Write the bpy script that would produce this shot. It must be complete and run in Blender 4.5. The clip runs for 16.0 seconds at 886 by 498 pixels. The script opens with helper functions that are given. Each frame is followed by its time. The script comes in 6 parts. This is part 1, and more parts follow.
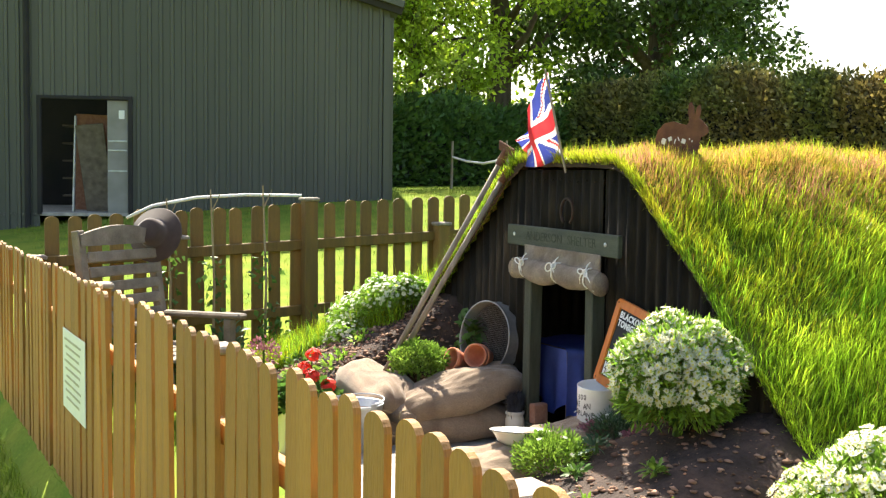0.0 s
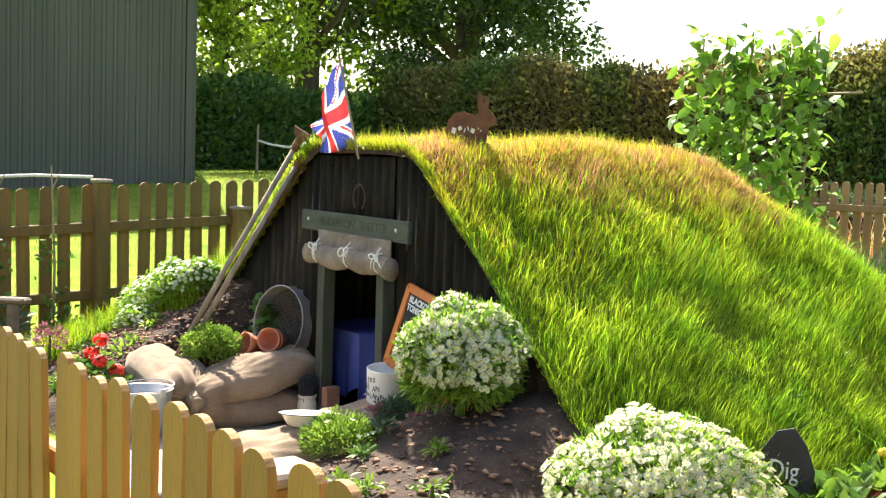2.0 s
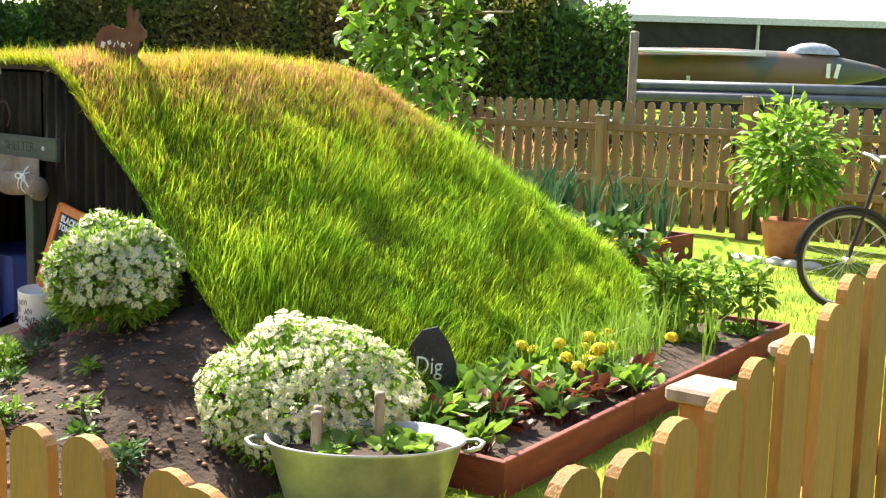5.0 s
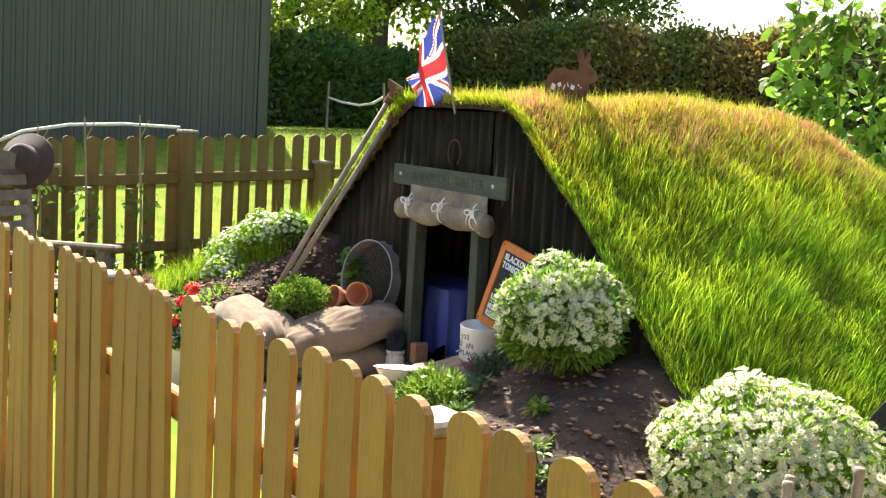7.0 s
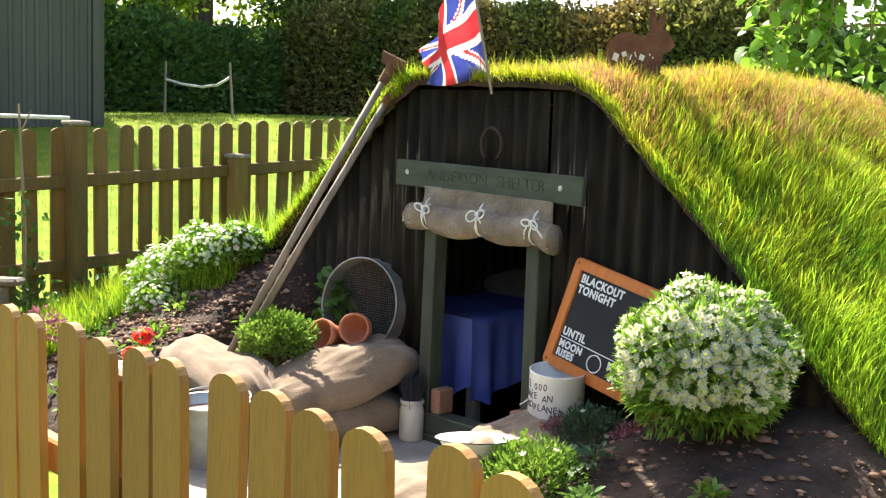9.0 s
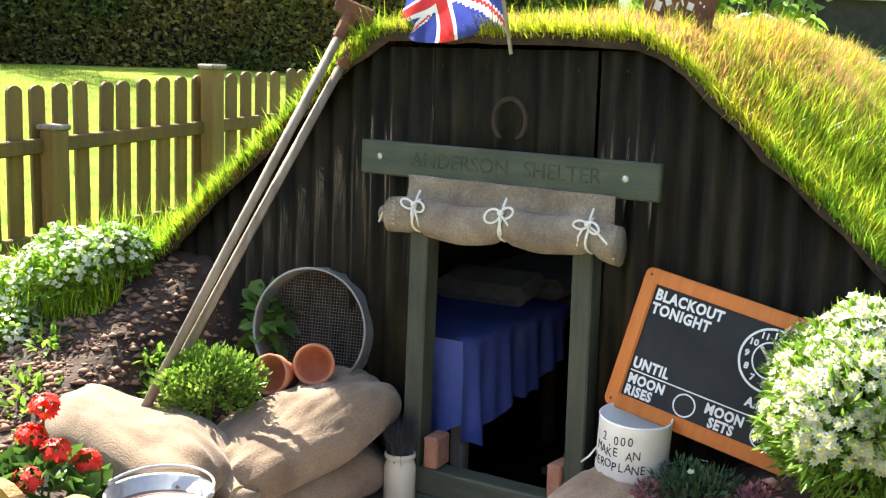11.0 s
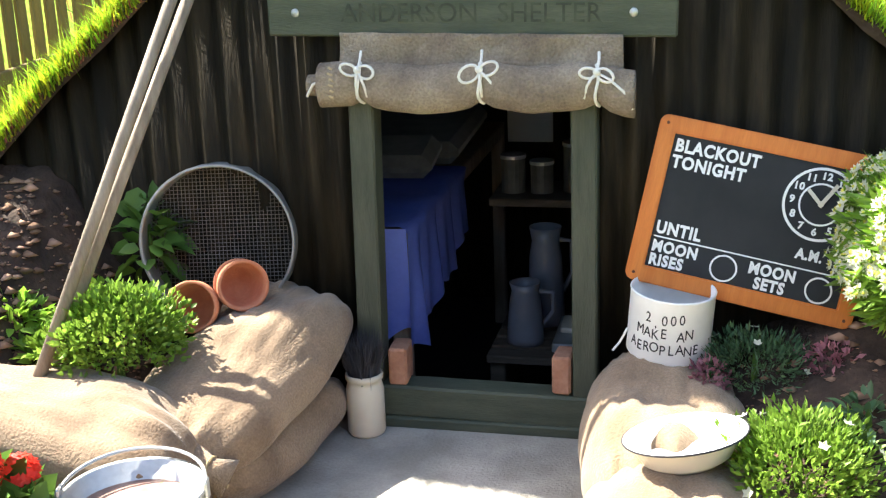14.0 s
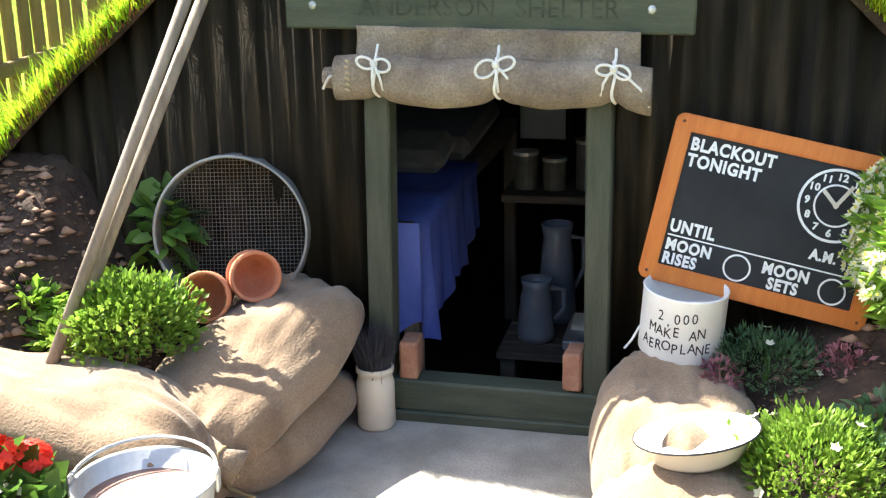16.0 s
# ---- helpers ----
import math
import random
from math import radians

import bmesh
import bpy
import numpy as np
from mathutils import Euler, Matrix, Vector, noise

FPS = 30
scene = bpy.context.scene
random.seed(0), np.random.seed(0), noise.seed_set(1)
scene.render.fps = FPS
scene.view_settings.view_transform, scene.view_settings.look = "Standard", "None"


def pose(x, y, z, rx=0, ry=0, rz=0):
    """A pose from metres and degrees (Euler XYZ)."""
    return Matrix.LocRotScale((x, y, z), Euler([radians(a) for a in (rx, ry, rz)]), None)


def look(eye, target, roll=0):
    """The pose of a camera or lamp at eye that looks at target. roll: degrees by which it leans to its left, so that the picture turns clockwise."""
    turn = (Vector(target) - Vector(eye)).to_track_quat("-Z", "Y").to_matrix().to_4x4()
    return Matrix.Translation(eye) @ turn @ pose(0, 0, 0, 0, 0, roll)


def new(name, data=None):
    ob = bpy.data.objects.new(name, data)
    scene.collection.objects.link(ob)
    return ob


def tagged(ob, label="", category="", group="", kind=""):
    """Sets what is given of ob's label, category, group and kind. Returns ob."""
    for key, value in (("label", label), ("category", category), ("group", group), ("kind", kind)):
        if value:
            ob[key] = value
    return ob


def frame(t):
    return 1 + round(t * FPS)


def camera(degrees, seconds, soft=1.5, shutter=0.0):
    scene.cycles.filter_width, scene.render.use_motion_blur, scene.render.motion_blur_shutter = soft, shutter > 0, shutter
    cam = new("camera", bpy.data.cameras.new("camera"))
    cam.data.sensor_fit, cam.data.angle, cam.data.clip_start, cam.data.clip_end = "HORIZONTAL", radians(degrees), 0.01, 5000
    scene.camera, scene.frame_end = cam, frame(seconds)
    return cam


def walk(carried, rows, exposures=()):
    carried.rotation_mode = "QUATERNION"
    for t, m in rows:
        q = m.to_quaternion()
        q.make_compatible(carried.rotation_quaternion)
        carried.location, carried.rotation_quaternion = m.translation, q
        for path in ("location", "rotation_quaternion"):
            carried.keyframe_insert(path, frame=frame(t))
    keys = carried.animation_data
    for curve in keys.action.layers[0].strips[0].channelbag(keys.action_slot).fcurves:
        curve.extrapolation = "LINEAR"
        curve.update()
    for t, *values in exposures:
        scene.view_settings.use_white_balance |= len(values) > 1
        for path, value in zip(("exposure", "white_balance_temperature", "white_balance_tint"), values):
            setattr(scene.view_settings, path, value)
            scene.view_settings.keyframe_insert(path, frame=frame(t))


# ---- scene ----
cam = camera(42.0, 16.0, soft=1.25)
# seconds, x, y, z, yaw, pitch, roll
ROWS = [
    (0, 4.903, -0.072, 1.419, 62.614, -3.744, -0.713),
    (0.5, 4.932, -0.063, 1.434, 58.518, -4.080, -0.701),
    (1, 4.959, -0.053, 1.425, 56.119, -4.095, -1.212),
    (1.5, 4.993, -0.032, 1.423, 54.552, -3.915, -1.435),
    (2, 5.009, -0.031, 1.426, 53.289, -4.276, -1.847),
    (2.5, 5.033, -0.011, 1.427, 51.716, -4.011, -1.889),
    (3, 5.098, 0.021, 1.405, 47.310, -5.466, -1.940),
    (3.5, 5.157, 0.034, 1.409, 42.631, -7.024, -1.984),
    (3.7, 5.198, 0.015, 1.431, 41.265, -7.650, -2.138),
    (4.75, 5.235, 0.010, 1.425, 38.0, -8.0, -1.9),
    (5.8, 5.196, 0.067, 1.403, 42.571, -6.312, -1.342),
    (6, 5.124, 0.035, 1.422, 44.795, -6.038, -1.705),
    (6.5, 4.997, -0.017, 1.403, 51.436, -5.629, -1.875),
    (7, 4.846, -0.148, 1.381, 56.207, -6.235, -3.170),
    (7.5, 4.522, -0.129, 1.362, 55.040, -4.749, -2.598),
    (8, 4.100, -0.136, 1.386, 55.194, -4.776, -1.762),
    (8.2, 3.905, -0.132, 1.366, 53.206, -5.368, -1.741),
    (10.3, 2.123, -0.016, 1.355, 36.568, -7.782, -0.587),
    (10.5, 1.987, 0.054, 1.372, 34.146, -8.412, -0.473),
    (11, 1.662, 0.097, 1.396, 31.516, -9.112, -1.580),
    (11.5, 1.325, 0.154, 1.378, 23.560, -10.309, 1.990),
    (12, 1.065, 0.254, 1.337, 20.113, -12.035, 0.926),
    (12.5, 0.838, 0.350, 1.353, 15.816, -15.142, 1.033),
    (13, 0.722, 0.383, 1.350, 13.450, -16.909, 1.976),
    (13.5, 0.632, 0.349, 1.353, 13.176, -16.370, 2.496),
    (14, 0.596, 0.349, 1.349, 12.734, -16.647, 2.005),
    (14.5, 0.588, 0.347, 1.348, 12.444, -16.754, 2.412),
    (15, 0.584, 0.345, 1.350, 12.619, -16.736, 2.206),
    (15.5, 0.585, 0.342, 1.350, 12.752, -16.642, 2.092),
    (16, 0.580, 0.344, 1.345, 13.334, -16.806, 1.133),
]
walk(cam, [(t, pose(x, y, z, 90 + pitch, roll, yaw)) for t, x, y, z, yaw, pitch, roll in ROWS],
     exposures=[(0.0, 1.86, 6900, 10), (0.5, 1.96, 6900, 10), (2.2, 1.96, 6900, 10), (3.2, 1.80, 6900, 10), (8.2, 1.80, 6800, 10), (10.5, 2.14, 6600, 8), (12.0, 2.26, 6600, 8), (16.0, 2.42, 6600, 8)])

# ---- light ----
SUN = Vector((-0.60, 0.205, 0.74)).normalized()
world = bpy.data.worlds.new("sky")
scene.world = world
world.use_nodes = True
wn = world.node_tree.nodes
sky = wn.new("ShaderNodeTexSky")
sky.sky_type = "NISHITA"
sky.sun_disc = False
sky.sun_elevation = math.asin(SUN.z)
sky.sun_rotation = math.atan2(SUN.x, SUN.y)
sky.air_density, sky.dust_density, sky.ozone_density = 1.0, 2.5, 1.0
wn["Background"].inputs["Strength"].default_value = 0.105
world.node_tree.links.new(sky.outputs[0], wn["Background"].inputs["Color"])
sun = new("sun", bpy.data.lights.new("sun", "SUN"))
sun.data.energy, sun.data.angle, sun.data.color = 5.0, radians(0.55), (1.0, 0.95, 0.85)
sun.matrix_world = look(SUN * 40, (0, 0, 0))

# ---- materials ----
def mat(name, base, other=None, scale=8.0, rough=0.8, metal=0.0, bump=0.0, bump_scale=60.0, stretch=(1, 1, 1), vary=0.0,
        island=0.0, spec=0.4, through_light=0.0, fine=0.0, detail=6.0, lo=0.35, hi=0.65, sheen=0.0):
    """A procedural surface: two colours mixed by noise, fine grain, relief, and a change from object to object or leaf to leaf."""
    m = bpy.data.materials.new(name)
    m.use_nodes = True
    n, l = m.node_tree.nodes, m.node_tree.links
    b = n["Principled BSDF"]
    b.inputs["Roughness"].default_value = rough
    b.inputs["Metallic"].default_value = metal
    b.inputs["Specular IOR Level"].default_value = spec
    if sheen:
        b.inputs["Sheen Weight"].default_value = sheen
    tex = n.new("ShaderNodeTexCoord")
    mp = n.new("ShaderNodeMapping")
    mp.inputs["Scale"].default_value = stretch
    l.new(tex.outputs["Object"], mp.inputs["Vector"])
    no = n.new("ShaderNodeTexNoise")
    no.inputs["Scale"].default_value, no.inputs["Detail"].default_value = scale, detail
    l.new(mp.outputs[0], no.inputs["Vector"])
    ramp = n.new("ShaderNodeMapRange")
    ramp.inputs[1].default_value, ramp.inputs[2].default_value = lo, hi
    l.new(no.outputs["Fac"], ramp.inputs[0])
    mix = n.new("ShaderNodeMix")
    mix.data_type = "RGBA"
    mix.inputs[6].default_value = (*base, 1)
    mix.inputs[7].default_value = (*(other or base), 1)
    l.new(ramp.outputs[0], mix.inputs[0])
    col = mix.outputs[2]

    def times(value_socket, amount):
        nonlocal col
        r = n.new("ShaderNodeMapRange")
        r.inputs[3].default_value, r.inputs[4].default_value = 1 - amount, 1 + amount
        l.new(value_socket, r.inputs[0])
        h = n.new("ShaderNodeHueSaturation")
        l.new(r.outputs[0], h.inputs["Value"])
        l.new(col, h.inputs["Color"])
        col = h.outputs[0]

    if fine:
        f = n.new("ShaderNodeTexNoise")
        f.inputs["Scale"].default_value, f.inputs["Detail"].default_value = bump_scale, 3
        l.new(mp.outputs[0], f.inputs["Vector"])
        times(f.outputs["Fac"], fine)
    if vary:
        o = n.new("ShaderNodeObjectInfo")
        times(o.outputs["Random"], vary)
    if island:
        g = n.new("ShaderNodeNewGeometry")
        times(g.outputs["Random Per Island"], island)
    l.new(col, b.inputs["Base Color"])
    if bump:
        bn = n.new("ShaderNodeTexNoise")
        bn.inputs["Scale"].default_value, bn.inputs["Detail"].default_value = bump_scale, 4
        l.new(mp.outputs[0], bn.inputs["Vector"])
        bp = n.new("ShaderNodeBump")
        bp.inputs["Strength"].default_value, bp.inputs["Distance"].default_value = bump, 0.01
        l.new(bn.outputs["Fac"], bp.inputs["Height"])
        l.new(bp.outputs[0], b.inputs["Normal"])
    if through_light:
        tr = n.new("ShaderNodeBsdfTranslucent")
        l.new(col, tr.inputs["Color"])
        ms = n.new("ShaderNodeMixShader")
        ms.inputs[0].default_value = through_light
        l.new(b.outputs[0], ms.inputs[1])
        l.new(tr.outputs[0], ms.inputs[2])
        l.new(ms.outputs[0], n["Material Output"].inputs["Surface"])
    return m


M_LAWN = mat("lawn_earth", (0.12, 0.185, 0.025), (0.20, 0.235, 0.035), scale=3, rough=1.0, spec=0.05, bump=0.6, bump_scale=50, fine=0.3)
M_TURF = mat("turf", (0.07, 0.12, 0.015), (0.12, 0.13, 0.03), scale=5, rough=1.0, spec=0.05, bump=1.0, bump_scale=40, fine=0.4)
M_SOIL = mat("soil", (0.028, 0.018, 0.013), (0.066, 0.041, 0.029), scale=9, rough=0.95, bump=1.0, bump_scale=45, fine=0.5)
M_BLADE_YEL = mat("yellowing_grass_blade", (0.26, 0.36, 0.018), (0.46, 0.45, 0.03), scale=5.0, rough=0.45, island=0.55, fine=0.35, bump_scale=14, through_light=0.45, spec=0.3)
M_BLADE = mat("grass_blade", (0.16, 0.33, 0.018), (0.37, 0.53, 0.035), scale=4.0, rough=0.34, island=0.75, fine=0.25, bump_scale=18, through_light=0.55, spec=0.55)
M_BLADE_DRY = mat("dry_grass_blade", (0.50, 0.33, 0.07), (0.54, 0.26, 0.17), scale=2.6, rough=0.6, island=0.5, through_light=0.45, spec=0.3)
M_BLADE_LAWN = mat("lawn_blade", (0.16, 0.26, 0.025), (0.24, 0.30, 0.035), scale=1.2, rough=0.6, island=0.4, through_light=0.45, spec=0.25)
M_PICKET = mat("treated_softwood", (0.36, 0.160, 0.030), (0.27, 0.138, 0.036), scale=3, rough=0.7, bump=0.35, bump_scale=40, stretch=(6, 6, 0.6), vary=0.22, fine=0.25)
M_PICKET_OLD = mat("green_softwood", (0.23, 0.130, 0.032), (0.15, 0.098, 0.028), scale=3, rough=0.75, bump=0.35, bump_scale=40, stretch=(6, 6, 0.6), vary=0.22, fine=0.25)
M_PICKET_BACK = mat("silvered_softwood", (0.25, 0.145, 0.06), (0.31, 0.19, 0.085), scale=3, rough=0.8, bump=0.35, bump_scale=40, stretch=(6, 6, 0.6), vary=0.25, fine=0.25)
M_CORR = mat("black_painted_iron", (0.012, 0.010, 0.0065), (0.042, 0.031, 0.017), scale=5, spec=0.12, rough=0.74, bump=0.25, bump_scale=50, stretch=(4, 1, 0.5), fine=0.35, lo=0.4, hi=0.75)
M_GREENWOOD = mat("dark_green_paint", (0.046, 0.057, 0.038), (0.074, 0.085, 0.056), scale=5, rough=0.65, bump=0.3, bump_scale=50, stretch=(1, 6, 6), fine=0.25)
M_GREENPOST = mat("dark_green_post_paint", (0.038, 0.046, 0.030), (0.068, 0.074, 0.050), scale=5, rough=0.65, bump=0.3, bump_scale=50, stretch=(6, 6, 0.8), fine=0.25)
M_SACK = mat("hessian", (0.165, 0.110, 0.068), (0.290, 0.205, 0.130), scale=7, rough=0.95, bump=0.35, bump_scale=170, fine=0.45, sheen=0.2)
M_BURLAP = mat("rolled_hessian", (0.17, 0.13, 0.095), (0.32, 0.26, 0.19), scale=9, rough=0.95, bump=0.8, bump_scale=150, fine=0.5)
M_CONC = mat("concrete", (0.27, 0.25, 0.215), (0.42, 0.39, 0.34), scale=6, rough=0.9, bump=0.4, bump_scale=120, fine=0.2)
M_SHED = mat("grey_green_cladding", (0.070, 0.074, 0.060), (0.090, 0.093, 0.076), scale=0.6, rough=0.5, vary=0.03, stretch=(3, 3, 0.3), spec=0.3)
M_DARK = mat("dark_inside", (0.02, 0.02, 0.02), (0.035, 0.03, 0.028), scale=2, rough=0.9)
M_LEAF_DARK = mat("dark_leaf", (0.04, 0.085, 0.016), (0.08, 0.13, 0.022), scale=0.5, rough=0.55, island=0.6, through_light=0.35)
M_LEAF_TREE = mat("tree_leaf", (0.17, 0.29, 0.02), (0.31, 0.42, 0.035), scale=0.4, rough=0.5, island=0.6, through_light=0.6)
# Lighter copy of the tree leaf: the glow of backlight put into its colour.
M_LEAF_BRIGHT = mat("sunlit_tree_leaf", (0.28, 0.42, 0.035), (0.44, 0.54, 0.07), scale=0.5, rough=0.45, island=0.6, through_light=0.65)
M_LEAF_HEDGE = mat("hedge_leaf", (0.11, 0.19, 0.035), (0.26, 0.20, 0.06), scale=0.45, rough=0.6, island=0.6, through_light=0.35)
M_LEAF_LIGHT = mat("light_leaf", (0.14, 0.26, 0.03), (0.22, 0.34, 0.05), scale=4, rough=0.5, island=0.4, through_light=0.4)
M_LEAF_MID = mat("mid_leaf", (0.06, 0.14, 0.025), (0.11, 0.20, 0.035), scale=4, rough=0.5, island=0.4, through_light=0.35)
M_LEAF_LEEK = mat("leek_leaf", (0.032, 0.085, 0.034), (0.075, 0.15, 0.062), scale=3, rough=0.5, island=0.4, through_light=0.25)
M_LEAF_BLUE = mat("blue_green_leaf", (0.05, 0.11, 0.045), (0.10, 0.17, 0.08), scale=4, rough=0.5, island=0.4, through_light=0.25)
M_LEAF_RED = mat("red_leaf", (0.12, 0.03, 0.02), (0.20, 0.06, 0.03), scale=5, rough=0.5, island=0.4, through_light=0.3)
M_SEDUM = mat("pink_sedum", (0.30, 0.10, 0.13), (0.42, 0.20, 0.22), scale=9, rough=0.7, island=0.4, through_light=0.2)
M_PETAL = mat("white_petal", (0.86, 0.86, 0.66), (0.90, 0.90, 0.76), scale=20, rough=0.6, island=0.08, through_light=0.6)
M_DISC = mat("yellow_disc", (0.62, 0.58, 0.08), (0.66, 0.60, 0.10), scale=20, rough=0.8, island=0.1)
M_RED = mat("red_petal", (0.78, 0.03, 0.015), (0.85, 0.06, 0.03), scale=30, rough=0.5, island=0.15, through_light=0.3)
M_YELLOW = mat("yellow_petal", (0.80, 0.62, 0.02), (0.85, 0.70, 0.05), scale=30, rough=0.5, island=0.15, through_light=0.3)
M_BARK = mat("bark", (0.07, 0.05, 0.035), (0.12, 0.09, 0.065), scale=4, rough=0.95, bump=1.0, bump_scale=25, stretch=(3, 3, 0.6))
M_TERRA = mat("terracotta", (0.50, 0.17, 0.085), (0.58, 0.25, 0.14), scale=14, rough=0.85, bump=0.15, bump_scale=90, fine=0.12)
M_ORANGE = mat("orange_varnished_wood", (0.54, 0.150, 0.022), (0.62, 0.195, 0.032), scale=5, rough=0.45, bump=0.1, bump_scale=60, stretch=(8, 1, 1), fine=0.15)
M_BOARD = mat("chalkboard", (0.013, 0.014, 0.016), (0.025, 0.026, 0.028), scale=6, rough=0.75)
M_WHITE = mat("white_paint", (0.78, 0.78, 0.76), (0.82, 0.82, 0.80), scale=12, rough=0.5, fine=0.05)
M_ENAMEL = mat("white_enamel", (0.80, 0.80, 0.77), (0.83, 0.83, 0.80), scale=9, rough=0.2, spec=0.5)
M_STONEWARE = mat("cream_stoneware", (0.62, 0.56, 0.44), (0.70, 0.64, 0.52), scale=9, rough=0.35, spec=0.5)
M_GALV = mat("galvanised_steel", (0.40, 0.42, 0.42), (0.55, 0.56, 0.55), scale=9, rough=0.45, metal=0.6, fine=0.15, bump=0.05)
M_RUST = mat("rusty_iron", (0.10, 0.042, 0.026), (0.16, 0.07, 0.038), scale=14, rough=0.9, bump=0.4, bump_scale=80)
M_ROPE = mat("white_cord", (0.72, 0.70, 0.64), (0.80, 0.78, 0.72), scale=60, rough=0.9, bump=0.3, bump_scale=300)
M_HANDLE = mat("weathered_ash_wood", (0.20, 0.160, 0.120), (0.31, 0.255, 0.195), scale=5, rough=0.75, bump=0.25, bump_scale=50, stretch=(6, 6, 0.7), fine=0.2)
M_CHAIR = mat("weathered_teak", (0.13, 0.105, 0.075), (0.22, 0.18, 0.135), scale=5, rough=0.85, bump=0.3, bump_scale=50, stretch=(2, 2, 2), fine=0.25)
M_REDWOOD = mat("red_stained_plank", (0.13, 0.026, 0.018), (0.20, 0.046, 0.029), scale=4, rough=0.65, bump=0.3, bump_scale=45, stretch=(2, 0.8, 6), fine=0.2)
M_SHEET = mat("blue_bedsheet", (0.085, 0.13, 0.46), (0.13, 0.18, 0.54), scale=5, rough=0.9, fine=0.1, through_light=0.1)
M_BLACK = mat("black_rubber", (0.012, 0.012, 0.012), (0.025, 0.025, 0.025), scale=9, rough=0.5)
M_GREYMETAL = mat("zinc_rim", (0.28, 0.28, 0.27), (0.38, 0.37, 0.35), scale=12, rough=0.5, metal=0.5, fine=0.15)
M_BRICK = mat("brick", (0.33, 0.15, 0.09), (0.42, 0.22, 0.14), scale=20, rough=0.9, bump=0.4, bump_scale=90, fine=0.2)
M_INK = mat("black_ink", (0.02, 0.02, 0.025), (0.03, 0.03, 0.035), scale=20, rough=0.7)
M_FLAGRED = mat("flag_red", (0.62, 0.035, 0.05), (0.68, 0.05, 0.06), scale=20, rough=0.8, through_light=0.35)
M_FLAGBLUE = mat("flag_blue", (0.035, 0.05, 0.27), (0.05, 0.07, 0.33), scale=20, rough=0.8, through_light=0.35)
M_FLAGWHITE = mat("flag_white", (0.78, 0.78, 0.80), (0.82, 0.82, 0.84), scale=20, rough=0.8, through_light=0.35)
M_SLATE = mat("slate", (0.018, 0.018, 0.020), (0.035, 0.035, 0.038), scale=8, rough=0.6, bump=0.3, bump_scale=40)
M_CLAD_PALE = mat("pale_grey_cladding", (0.20, 0.19, 0.17), (0.26, 0.25, 0.23), scale=3, rough=0.6)
M_CAMO = mat("camouflage_paint", (0.09, 0.10, 0.085), (0.19, 0.115, 0.08), scale=0.35, rough=0.5, lo=0.48, hi=0.52, detail=1.0)
M_ROOFPALE = mat("pale_sheet_roof", (0.55, 0.55, 0.55), (0.62, 0.62, 0.62), scale=0.5, rough=0.4)
M_STONE = mat("pale_stone", (0.40, 0.38, 0.34), (0.52, 0.50, 0.46), scale=9, rough=0.9, bump=0.4, bump_scale=30)
M_CHALK = mat("chalk", (0.62, 0.58, 0.55), (0.70, 0.66, 0.62), scale=40, rough=0.9)
M_DARKPAINT = mat("faded_black_lettering", (0.030, 0.036, 0.025), (0.060, 0.070, 0.046), scale=22, rough=0.8)
M_STRAW = mat("dry_stem", (0.36, 0.27, 0.14), (0.44, 0.34, 0.20), scale=9, rough=0.9, island=0.3)
M_CANE = mat("bamboo_cane", (0.26, 0.19, 0.10), (0.34, 0.26, 0.15), scale=9, rough=0.7, stretch=(5, 5, 1))
M_LINT = mat("grey_tool_shadow", (0.03, 0.03, 0.035), (0.05, 0.05, 0.06), scale=30, rough=0.9, island=0.3)
M_CLOD = mat("crumbled_earth", (0.15, 0.09, 0.062), (0.32, 0.20, 0.135), scale=12, rough=1.0, island=0.5, spec=0.1)
M_LEAF_BEAN = mat("bean_leaf", (0.15, 0.30, 0.028), (0.27, 0.43, 0.06), scale=2.5, rough=0.5, island=0.5, through_light=0.45)
M_PAPER = mat("white_card", (0.62, 0.64, 0.68), (0.68, 0.70, 0.73), scale=12, rough=0.4)
M_FELT = mat("brown_felt", (0.045, 0.028, 0.022), (0.06, 0.038, 0.03), scale=20, rough=0.95, sheen=0.3)
M_BLANKET = mat("grey_wool_blanket", (0.10, 0.10, 0.09), (0.15, 0.145, 0.13), scale=20, rough=0.95, sheen=0.2)
M_JUG = mat("grey_enamel", (0.15, 0.165, 0.20), (0.20, 0.215, 0.25), scale=9, rough=0.3, spec=0.5)
M_MUD = mat("reddish_mud", (0.22, 0.125, 0.095), (0.34, 0.21, 0.165), scale=16, rough=0.55, bump=0.5, bump_scale=50)
M_WIRE = mat("rusty_wire", (0.10, 0.085, 0.07), (0.16, 0.14, 0.12), scale=20, rough=0.7)
M_PIPE = mat("blue_grey_pipe", (0.075, 0.085, 0.11), (0.12, 0.13, 0.16), scale=2, rough=0.5)
M_ROOT = mat("red_roots", (0.16, 0.05, 0.04), (0.26, 0.09, 0.06), scale=9, rough=0.9, island=0.5)
# Tinplate and boards are coloured dark for the dim shelter they stand in.
M_TINPLATE = mat("shade_darkened_tinplate", (0.06, 0.06, 0.055), (0.12, 0.115, 0.10), scale=14, rough=0.6)
M_BOARDWOOD = mat("shade_darkened_boards", (0.07, 0.055, 0.04), (0.12, 0.095, 0.07), scale=6, rough=0.85, stretch=(1, 6, 6), fine=0.3)
M_OLDIRON = mat("old_iron", (0.028, 0.017, 0.012), (0.05, 0.03, 0.02), scale=20, rough=0.9)

# ---- building helpers ----
def rng(seed):
    return np.random.default_rng(seed)


